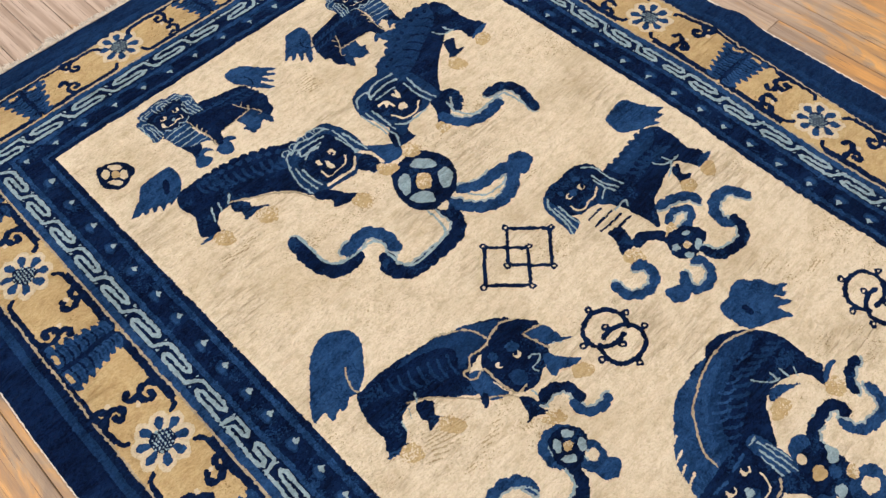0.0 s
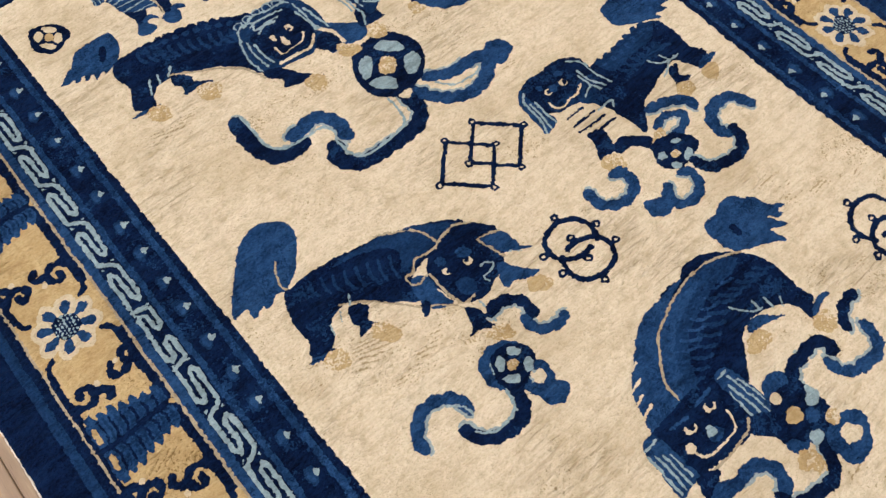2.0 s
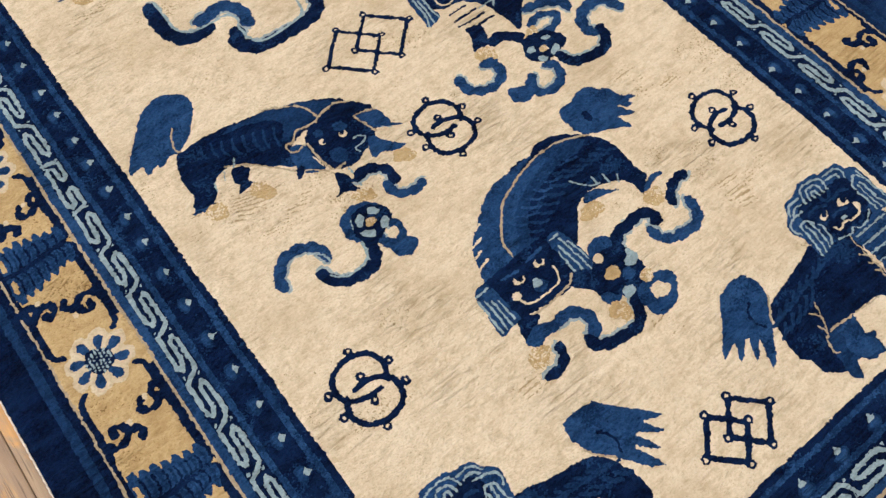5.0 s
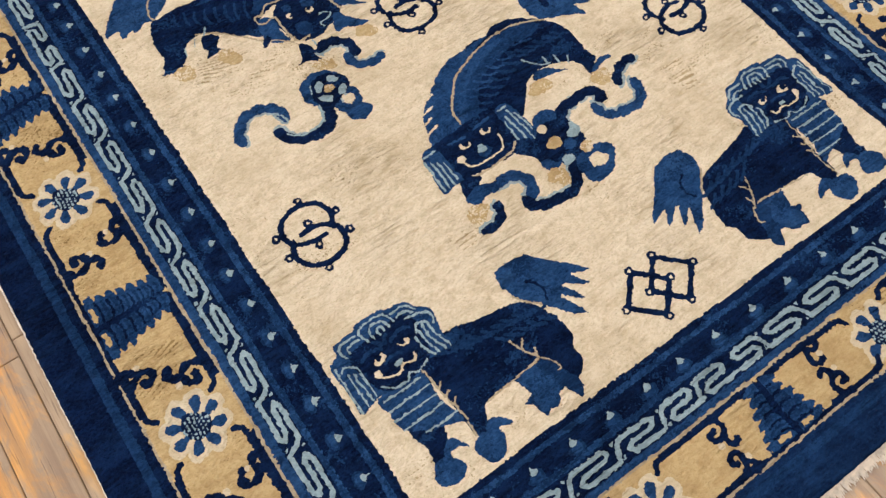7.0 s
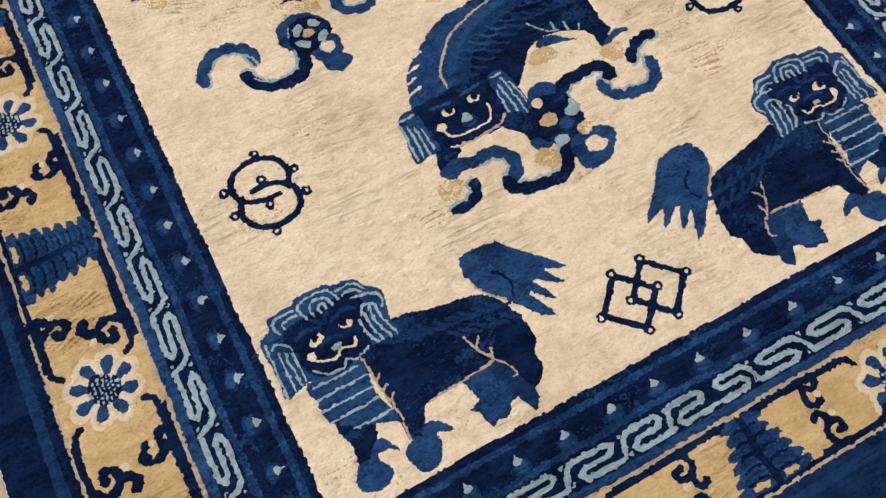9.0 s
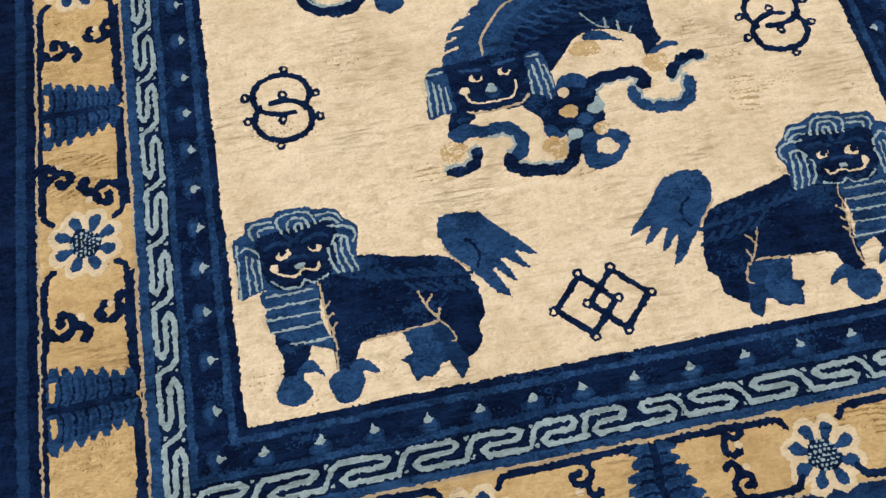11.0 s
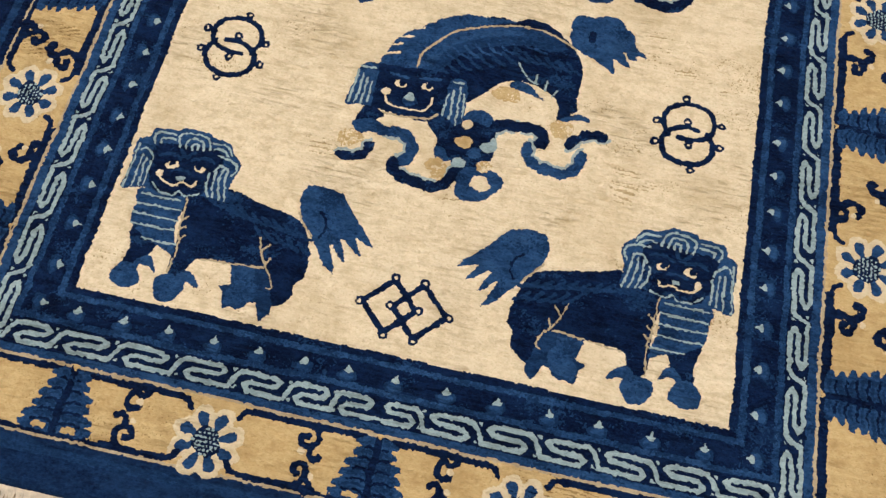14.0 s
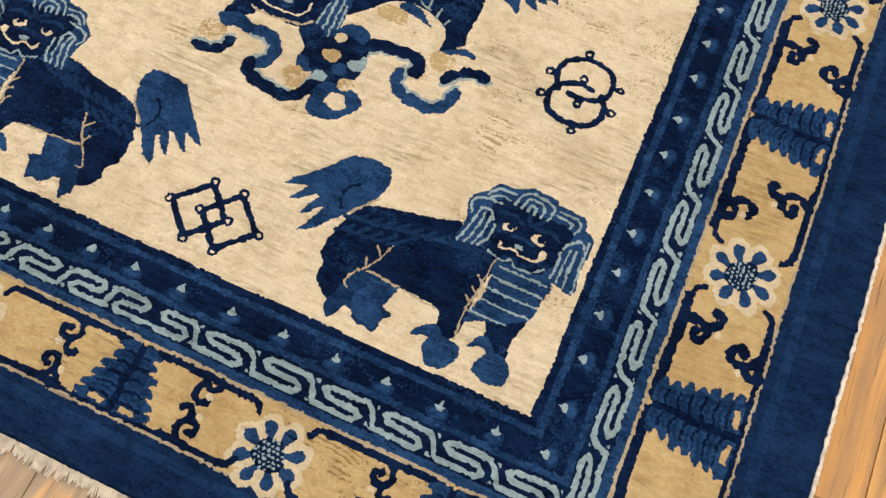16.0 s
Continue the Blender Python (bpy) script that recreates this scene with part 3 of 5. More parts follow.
    m.line(PALE, 3.7, [(-135, 142), (-129, 150), (-115, 141), (-109, 130)])
    m.line(PALE, 3.7, [(-13, 126), (-12, 104), (-2, 86)])
    m.line(PALE, 3.7, [(-3, 134), (-2, 109), (4, 85)])
    m.line(PALE, 3.7, [(6, 139), (8, 109), (15, 83)])
    m.line(PALE, 3.6, [(14, 141), (18, 109), (25, 83)])
    m.line(PALE, 3.7, [(-8, 131), (0, 144), (15, 139)])
    m.line(PALE, 3.8, [(-10, 160), (16, 156), (28, 144), (22, 128)])
    m.oval(CREAM, (-75, 128), (11, 1), (-1, 7))
    m.oval(NAVY, (-77, 130), (5, 0), (0, 5))
    m.oval(CREAM, (-32, 130), (10, 0), (-1, 6))
    m.oval(NAVY, (-34, 132), (5, 0), (-1, 5))
    m.line(CREAM, 3.9, [(-94, 109), (-83, 99), (-70, 95), (-58, 96), (-51, 102), (-32, 97), (-29, 108)])
    m.oval(CREAM, (-89, 110), (5, 1), (-1, 7))
    m.oval(PALE, (-55, 108), (7, 1), (0, 4))
    m.line(PALE, 3.1, [(-97, 93), (-81, 80), (-61, 77), (-52, 86), (-39, 80), (-17, 87)])


def crouching_lion(m):
    m.fill(BLUE, [(154, 242), (167, 257), (191, 256), (206, 264), (235, 263), (248, 247), (265, 234), (268, 211), (257, 199), (235, 188), (223, 177), (206, 169), (188, 174), (174, 181), (158, 197)])
    m.fill(BLUE, [(256, 222), (279, 205), (292, 192), (269, 195), (250, 202)])
    m.fill(BLUE, [(244, 201), (257, 185), (265, 166), (244, 174), (226, 187)])
    m.fill(BLUE, [(228, 187), (236, 170), (238, 149), (220, 162), (204, 170)])
    m.fill(BLUE, [(257, 208), (277, 184), (259, 186)])
    m.oval(NAVY, (194, 216), (7, 0), (1, 13))
    m.fill(NAVY, [(-1, 207), (56, 215), (80, 227), (113, 223), (141, 208), (160, 189), (178, 165), (188, 133), (186, 85), (190, 64), (178, 52), (158, 36), (155, 68), (138, 88), (106, 97), (78, 98), (59, 90), (36, 68), (4, 35), (-9, 45), (-28, 75), (-92, 83), (-147, 75)])
    m.fill(BLUE, [(-92, 81), (-152, 75), (-144, 112), (-132, 140), (-104, 165), (-68, 192), (-30, 209), (18, 213), (61, 214), (-1, 192), (-53, 154), (-82, 115)])
    m.fill(MID, [(-90, 86), (-88, 115), (-66, 143), (-39, 172), (-1, 190), (46, 203), (94, 208), (140, 200), (150, 176), (120, 168), (92, 172), (60, 164), (30, 156), (0, 144), (-24, 126), (-40, 106), (-52, 86)])
    m.fill(BLUE, [(-90, 86), (-88, 115), (-66, 143), (-39, 172), (-1, 190), (46, 203), (80, 207), (70, 188), (30, 176), (-4, 164), (-32, 146), (-54, 122), (-64, 98)])
    m.line(CREAM, 4.0, [(-150, 99), (-125, 107)])
    m.line(CREAM, 4.1, [(-145, 118), (-124, 125)])
    m.line(CREAM, 4.1, [(-139, 136), (-111, 143)])
    m.line(CREAM, 4.1, [(-121, 157), (-95, 167)])
    m.line(CREAM, 4.1, [(-95, 177), (-80, 182)])
    m.line(MID, 6.0, [(-65, 102), (-52, 90), (-37, 84)])
    m.line(BLUE, 5.1, [(-57, 132), (-43, 120), (-29, 117)])
    m.line(MID, 5.9, [(-47, 110), (-34, 98), (-19, 92)])
    m.line(BLUE, 5.0, [(-38, 139), (-25, 127), (-10, 123)])
    m.line(MID, 6.0, [(-29, 118), (-15, 105), (-1, 100)])
    m.line(BLUE, 5.1, [(-20, 146), (-6, 134), (9, 130)])
    m.line(MID, 5.9, [(-10, 125), (3, 113), (18, 107)])
    m.line(BLUE, 5.0, [(-1, 153), (12, 141), (27, 137)])
    m.line(MID, 6.2, [(9, 133), (22, 121), (36, 115)])
    m.line(BLUE, 5.0, [(18, 160), (31, 147), (46, 144)])
    m.line(MID, 6.2, [(27, 141), (40, 129), (55, 123)])
    m.line(BLUE, 5.1, [(37, 167), (50, 154), (65, 151)])
    m.line(MID, 6.0, [(46, 149), (59, 137), (74, 131)])
    m.line(BLUE, 5.1, [(55, 174), (69, 161), (84, 157)])
    m.line(MID, 6.2, [(65, 158), (78, 145), (93, 139)])
    m.line(BLUE, 5.1, [(74, 181), (87, 169), (102, 165)])
    m.line(MID, 6.2, [(83, 156), (96, 144), (111, 138)])
    m.line(BLUE, 5.1, [(93, 179), (106, 166), (121, 162)])
    m.line(MID, 5.9, [(102, 155), (115, 143), (130, 137)])
    m.line(MID, 6.2, [(121, 154), (134, 141), (149, 135)])
    m.line(MID, 6.2, [(140, 152), (152, 140), (167, 134)])
    m.line(MID, 5.9, [(158, 151), (171, 139), (186, 133)])
    m.line(LINE, 4.1, [(-90, 88), (-88, 115), (-66, 143), (-39, 172), (-1, 190), (46, 203), (94, 208), (132, 202), (167, 183)])
    m.fill(NAVY, [(-175, 71), (-129, 81), (-19, 81), (-9, 40), (-18, -1), (-53, -14), (-89, -13), (-134, -7), (-162, 2), (-169, 33)])
    m.fill(BLUE, [(-186, 63), (-177, 76), (-158, 78), (-152, 62), (-153, 33), (-149, -3), (-170, -6), (-193, -10), (-191, 23)])
    m.line(PALE, 4.0, [(-186, 61), (-187, 27), (-189, -5)])
    m.line(PALE, 3.8, [(-177, 56), (-177, 22), (-178, -4)])
    m.line(PALE, 3.9, [(-168, 47), (-168, 22), (-168, -4)])
    m.line(PALE, 3.8, [(-160, 41), (-157, 3)])
    m.line(PALE, 3.9, [(-185, 67), (-158, 69)])
    m.fill(BLUE, [(-28, 73), (-5, 78), (4, 51), (7, -20), (-4, -27), (-18, -1), (-29, 3), (-31, 39)])
    m.line(PALE, 3.8, [(-28, 47), (-29, 4)])
    m.line(PALE, 3.8, [(-19, 54), (-17, -1)])
    m.line(PALE, 3.8, [(-9, 65), (-5, -17)])
    m.line(PALE, 3.8, [(-1, 52), (6, -20)])
    m.line(PALE, 3.9, [(-24, 71), (-5, 72)])
    m.oval(CREAM, (-111, 48), (11, 0), (-1, 7))
    m.oval(NAVY, (-109, 50), (6, 0), (0, 6))
    m.oval(CREAM, (-65, 50), (11, 0), (0, 7))
    m.oval(NAVY, (-62, 52), (5, 0), (0, 6))
    m.line(BLUE, 5.9, [(-131, 65), (-101, 63)])
    m.line(BLUE, 5.9, [(-78, 64), (-46, 69)])
    m.oval(BLUE, (-89, 20), (13, 0), (-1, 10))
    m.fill(PALE, [(-90, 36), (-81, 24), (-90, 19), (-99, 23)])
    m.line(CREAM, 3.8, [(-131, 29), (-128, 14), (-115, 3), (-90, 3), (-63, 6), (-53, 19), (-52, 33)])
    m.oval(CREAM, (-131, 29), (8, 1), (-1, 8))
    m.line(LINE, 3.8, [(-151, -4), (-130, -11), (-89, -13), (-49, -6), (-36, 4)])
    m.fill(BLUE, [(69, 88), (78, 98), (101, 95), (117, 84), (130, 71), (105, 77), (78, 81)])
    m.oval(TAN, (68, 67), (24, 1), (1, 15))
    m.line(PALE, 3.4, [(78, 133), (92, 112), (106, 102), (116, 100)])
    m.line(PALE, 3.5, [(112, 101), (113, 118)])
    m.line(PALE, 3.5, [(129, 91), (132, 109)])
    m.line(PALE, 3.4, [(141, 82), (150, 95)])
    m.fill(BLUE, [(156, 36), (178, 52), (201, 57), (215, 48), (193, 46), (174, 39)])
    m.oval(TAN, (169, 24), (19, 1), (1, 18))
    m.fill(NAVY, [(-157, -4), (-123, -16), (-141, -29), (-167, -40)])
    m.fill(BLUE, [(-170, -38), (-142, -27), (-123, -33), (-108, -47), (-118, -56), (-141, -51), (-154, -59), (-168, -50)])
    m.oval(TAN, (-169, -70), (21, 1), (-1, 17))
    m.line(NAVY, 15.7, [(-179, -102), (-156, -103), (-141, -93), (-135, -77)])
    m.line(BLUE, 18.5, [(-113, -45), (-85, -44), (-68, -58), (-64, -77), (-73, -92)])
    m.line(NAVY, 18.9, [(-90, -94), (-86, -111), (-67, -122), (-42, -126), (-15, -127), (3, -112), (15, -90)])
    m.fill(NAVY, [(-49, -14), (-18, -1), (0, -25), (5, -60), (-13, -72), (-28, -66), (-28, -41), (-40, -27)])
    m.fill(BLUE, [(-28, -56), (5, -60), (-3, -79), (-26, -73)])
    m.oval(TAN, (-19, -94), (18, 0), (-1, 19))
    m.oval(BLUE, (32, 7), (27, 1), (0, 21))
    m.oval(NAVY, (27, -44), (41, 2), (0, 52))
    m.oval(CREAM, (15, -3), (9, 1), (0, 9))
    m.oval(TAN, (16, -37), (13, 1), (0, 13))
    m.oval(PALE, (57, -33), (14, 1), (0, 14))
    m.oval(PALE, (14, -77), (11, 1), (0, 9))
    m.oval(BLUE, (36, -53), (12, 0), (0, 11))
    m.oval(BLUE, (52, -106), (38, 2), (0, 32))
    m.oval(CREAM, (56, -105), (17, 0), (0, 13))
    m.oval(TAN, (56, -74), (13, 1), (0, 11))
    m.line(NAVY, 18.5, [(47, -23), (59, -1), (77, 13), (93, 12), (108, 14), (131, 13), (144, 1), (141, -11)])
    m.line(BLUE, 17.6, [(120, -18), (123, -40), (142, -55), (163, -55), (185, -57), (205, -41), (210, -16)])
    m.line(NAVY, 16.6, [(185, -4), (197, 13), (222, 23), (239, 23)])


def striding_lion(m):
    m.fill(BLUE, [(-157, 193), (-131, 223), (-95, 243), (-57, 233), (-41, 216), (-42, 184), (-66, 151), (-87, 130), (-107, 119), (-122, 120), (-144, 127), (-179, 130), (-182, 157)])
    m.fill(BLUE, [(-174, 169), (-202, 129), (-185, 129), (-155, 139)])
    m.fill(BLUE, [(-164, 145), (-178, 110), (-161, 113), (-142, 127)])
    m.fill(BLUE, [(-145, 133), (-151, 110), (-127, 121)])
    m.line(LINE, 3.7, [(-96, 167), (-107, 148), (-112, 127), (-106, 114)])
    m.fill(NAVY, [(-115, 116), (-99, 115), (-65, 117), (-23, 112), (16, 104), (66, 93), (110, 75), (152, 52), (180, 29), (185, -7), (131, 15), (51, 6), (39, -35), (10, -15), (-35, 25), (-58, 39), (-88, 29), (-101, 4), (-114, -8), (-106, -22), (-127, -15), (-147, 0), (-135, 23), (-137, 42), (-133, 76)])
    m.fill(MID, [(65, 92), (110, 75), (157, 44), (172, 26), (119, 26), (65, 19), (43, 23), (65, 47), (50, 74), (7, 92), (-32, 100), (-6, 104)])
    m.line(MID, 5.7, [(-75, 103), (-79, 89), (-76, 73)])
    m.line(MID, 5.5, [(-57, 97), (-62, 82), (-60, 65)])
    m.line(MID, 5.4, [(-40, 90), (-46, 74), (-44, 57)])
    m.line(MID, 5.5, [(-22, 84), (-29, 67), (-27, 49)])
    m.line(MID, 5.8, [(-5, 77), (-12, 60), (-11, 41)])
    m.line(MID, 5.5, [(13, 71), (5, 53), (5, 33)])
    m.line(MID, 5.5, [(30, 64), (22, 45), (21, 25)])
    m.line(MID, 5.5, [(48, 58), (39, 38), (37, 17)])
    m.line(MID, 5.6, [(66, 51), (56, 30), (54, 9)])
    m.fill(NAVY, [(114, 23), (166, 34), (198, 7), (211, -19), (187, -63), (150, -83), (119, -97), (96, -89), (77, -71), (71, -38), (75, -2)])
    m.fill(BLUE, [(50, 4), (71, -12), (69, -47), (72, -72), (44, -62), (36, -45), (37, -20)])
    m.fill(BLUE, [(176, -14), (210, -20), (219, -44), (221, -67), (235, -82), (212, -70), (192, -58), (182, -36)])
    m.oval(MID, (106, -63), (13, -12), (10, 11))
    m.oval(BLUE, (141, -15), (10, -9), (6, 8))
    m.oval(BLUE, (103, -5), (7, -6), (5, 6))
    m.line(LINE, 3.8, [(51, 100), (91, 81), (114, 58), (121, 24), (94, 21), (74, 25), (57, 10), (45, 12), (42, -3), (55, -11), (74, -8), (75, -37), (77, -64), (85, -83), (105, -82)])
    m.line(LINE, 4.0, [(121, 24), (161, 32), (185, 20)])
    m.line(LINE, 4.0, [(213, -24), (175, -11), (181, -37), (187, -63)])
    m.oval(CREAM, (99, -24), (5, -5), (5, 5))
    m.oval(NAVY, (102, -25), (3, -2), (4, 4))
    m.oval(CREAM, (136, -31), (6, -5), (6, 6))
    m.oval(NAVY, (136, -27), (3, -3), (4, 4))
    m.line(PALE, 3.7, [(145, -52), (156, -51), (165, -60), (153, -67), (138, -70), (140, -81)])
    m.line(PALE, 3.7, [(167, -72), (166, -91), (168, -102)])
    m.line(PALE, 3.3, [(196, -61), (214, -74)])
    m.fill(BLUE, [(172, -63), (190, -93), (211, -118), (190, -117), (171, -105), (153, -108), (154, -87)])
    m.oval(TAN, (195, -135), (15, -13), (11, 11))
    m.line(LINE, 3.5, [(-63, 43), (-29, 20), (-4, -5), (32, -44), (72, -77), (82, -101)])
    m.line(PALE, 3.0, [(-101, 4), (-94, 25)])
    m.line(PALE, 3.1, [(-76, 18), (-69, 34)])
    m.line(PALE, 3.2, [(-53, 29), (-41, 49)])
    m.fill(NAVY, [(36, -39), (46, -47), (27, -62), (23, -56)])
    m.fill(NAVY, [(-54, 30), (-29, 13), (-44, -10), (-27, -28), (-52, -22), (-73, -24), (-64, -11), (-65, 9)])
    m.oval(TAN, (-37, -41), (17, -16), (10, 13))
    m.fill(BLUE, [(-156, -8), (-140, -4), (-103, -21), (-127, -18)])
    m.oval(TAN, (-120, -29), (17, -15), (10, 13))
    m.fill(NAVY, [(79, -90), (96, -109), (92, -131), (98, -146), (71, -131), (55, -131), (69, -118)])
    m.oval(TAN, (94, -156), (15, -14), (10, 10))
    m.line(PALE, 3.5, [(104, -96), (104, -119), (102, -137)])
    m.line(NAVY, 18.4, [(102, -123), (122, -118), (145, -126), (156, -142), (153, -161)])
    m.line(BLUE, 16.8, [(136, -162), (137, -183), (151, -198), (171, -203), (185, -198)])
    m.line(BLUE, 18.7, [(93, -185), (71, -172), (45, -175), (33, -196), (39, -217)])
    m.line(PALE, 3.4, [(46, -182), (41, -200), (42, -220)])
    m.line(BLUE, 17.4, [(95, -223), (104, -241), (95, -257), (74, -255), (67, -241)])
    m.oval(CREAM, (90, -244), (7, -6), (8, 8))
    m.oval(BLUE, (89, -277), (16, -14), (14, 14))
    m.line(NAVY, 20.3, [(51, -220), (48, -246), (35, -267), (13, -275), (-14, -272), (-36, -257), (-46, -236)])
    m.line(PALE, 4.1, [(40, -219), (33, -249), (14, -261), (-16, -262), (-37, -244)])
    m.oval(NAVY, (72, -205), (26, -23), (24, 24))
    m.oval(PALE, (58, -192), (5, -5), (9, 9))
    m.oval(PALE, (91, -219), (6, -5), (9, 9))
    m.oval(PALE, (87, -189), (9, -8), (4, 5))
    m.oval(PALE, (56, -220), (10, -9), (5, 5))
    m.oval(TAN, (72, -204), (7, -6), (6, 6))
    m.line(BLUE, 18.0, [(-23, -215), (-24, -194), (-34, -180), (-53, -172), (-75, -172), (-94, -184), (-108, -201), (-108, -218)])
    m.line(PALE, 3.3, [(-22, -222), (-29, -202), (-42, -187)])


def playing_lion(m):
    m.fill(BLUE, [(100, 211), (122, 221), (170, 223), (187, 192), (199, 166), (217, 144), (193, 146), (198, 131), (172, 136), (175, 123), (153, 133), (130, 141), (99, 163), (94, 187)])
    m.fill(NAVY, [(-7, 129), (54, 129), (108, 136), (144, 132), (163, 121), (165, 74), (159, 42), (173, 20), (161, 4), (137, -2), (124, 19), (114, 38), (96, 36), (64, 29), (37, 19), (1, 8), (-19, -16), (-46, -40), (-50, -5), (-58, 28), (-78, 63), (-80, 82), (-48, 105)])
    m.fill(MID, [(5, 127), (54, 129), (108, 136), (148, 129), (117, 99), (66, 99), (14, 93)])
    scallop(m, MID, 10, [(0, 124), (54, 126), (108, 132), (146, 127)], 20)
    scallop(m, BLUE, 6, [(4, 116), (54, 117), (106, 122), (138, 117)], 20)
    m.line(MID, 7.1, [(22, 94), (29, 79), (44, 72)])
    m.line(MID, 6.9, [(40, 93), (47, 78), (62, 72)])
    m.line(MID, 7.2, [(59, 93), (65, 78), (80, 71)])
    m.line(MID, 7.2, [(77, 93), (83, 78), (99, 71)])
    m.line(MID, 7.2, [(95, 93), (102, 78), (118, 71)])
    m.line(MID, 7.2, [(114, 92), (120, 77), (136, 70)])
    m.fill(BLUE, [(133, -3), (159, 11), (185, 1), (151, -7)])
    m.oval(TAN, (145, -22), (11, -10), (17, 14))
    m.fill(NAVY, [(88, 30), (112, 30), (95, 9), (111, -5), (73, -10), (78, 7)])
    m.oval(TAN, (79, -19), (11, -11), (16, 13))
    m.line(PALE, 4.2, [(75, 69), (88, 50), (107, 44), (128, 43)])
    m.line(PALE, 3.6, [(107, 44), (102, 64)])
    m.line(PALE, 3.6, [(70, 23), (92, 34), (107, 44)])
    m.fill(NAVY, [(-157, 160), (-131, 180), (-94, 181), (-49, 182), (-15, 164), (-11, 133), (-15, 106), (-41, 98), (-72, 83), (-108, 90), (-131, 94), (-147, 114), (-151, 138)])
    m.line(PALE, 4.8, [(-36, 168), (-16, 149), (-15, 115), (-7, 79)])
    m.line(PALE, 4.7, [(-37, 138), (-35, 110), (-19, 81)])
    m.line(PALE, 4.7, [(-44, 129), (-42, 104), (-31, 82)])
    m.fill(BLUE, [(-145, 175), (-147, 142), (-139, 93), (-145, 80), (-175, 73), (-176, 88), (-168, 149)])
    m.line(PALE, 4.5, [(-144, 165), (-159, 145), (-162, 106), (-174, 74)])
    m.line(PALE, 4.4, [(-152, 138), (-153, 115), (-161, 77)])
    m.line(PALE, 4.4, [(-143, 137), (-143, 110), (-145, 81)])
    m.oval(CREAM, (-109, 137), (6, -5), (4, 5))
    m.oval(NAVY, (-107, 137), (3, -3), (4, 3))
    m.oval(CREAM, (-74, 136), (6, -5), (5, 5))
    m.oval(NAVY, (-71, 136), (3, -3), (4, 4))
    m.oval(BLUE, (-97, 137), (5, -5), (6, 5))
    m.oval(BLUE, (-116, 154), (5, -5), (4, 5))
    m.oval(BLUE, (-67, 157), (6, -5), (5, 5))
    m.line(CREAM, 4.0, [(-125, 119), (-122, 103), (-109, 98), (-90, 103), (-72, 102), (-53, 114)])
    m.fill(CREAM, [(-127, 78), (-73, 75), (-51, 21), (-48, -39), (-68, -21), (-110, -23), (-95, 20), (-122, 28), (-130, 41)])
    m.line(NAVY, 5.8, [(-126, 72), (-88, 73)])
    m.line(NAVY, 5.6, [(-130, 53), (-77, 55)])
    m.line(NAVY, 5.5, [(-130, 37), (-69, 36)])
    m.line(NAVY, 5.5, [(-120, 21), (-62, 20)])
    m.line(PALE, 4.0, [(-72, 49), (-38, 52), (-46, 39)])
    m.line(PALE, 4.1, [(-67, 87), (-49, 96), (-41, 100)])
    m.fill(NAVY, [(-124, 27), (-95, 20), (-100, -4), (-110, -26), (-132, -27), (-145, -24), (-129, 2)])
    m.oval(TAN, (-133, -44), (15, -14), (14, 12))
    m.fill(NAVY, [(-112, -21), (-83, -15), (-63, -30), (-44, -51), (-57, -78), (-79, -43), (-111, -40)])
    m.line(BLUE, 19.3, [(-4, -6), (25, -12), (46, -22), (63, -38), (63, -53)])
    m.line(BLUE, 14.5, [(-23, -41), (4, -33), (23, -40), (35, -55), (9, -71), (-16, -71)])
    m.oval(TAN, (-39, -63), (10, -9), (20, 18))
    m.oval(NAVY, (-35, -94), (29, -26), (30, 25))
    m.oval(PALE, (-60, -88), (6, -6), (6, 5))
    m.oval(PALE, (-23, -116), (6, -5), (10, 8))
    m.oval(PALE, (-55, -117), (8, -7), (5, 4))
    m.oval(PALE, (-19, -82), (7, -5), (5, 4))
    m.oval(TAN, (-39, -100), (7, -6), (7, 5))
    m.line(BLUE, 17.2, [(-63, -132), (-48, -142), (-57, -168), (-84, -180), (-111, -172), (-113, -150), (-99, -136)])
    m.oval(BLUE, (-139, -153), (17, -15), (15, 13))
    m.line(NAVY, 20.6, [(-25, -131), (-16, -158), (16, -168), (51, -169), (72, -148), (76, -130)])
    m.line(BLUE, 21.6, [(59, -131), (55, -107), (73, -83), (102, -76), (130, -85), (140, -115)])
    m.line(PALE, 4.3, [(-14, -126), (-7, -147), (24, -157)])
    m.line(BLUE, 19.5, [(-150, -59), (-134, -67), (-137, -94), (-159, -108), (-189, -104), (-209, -88), (-210, -63)])


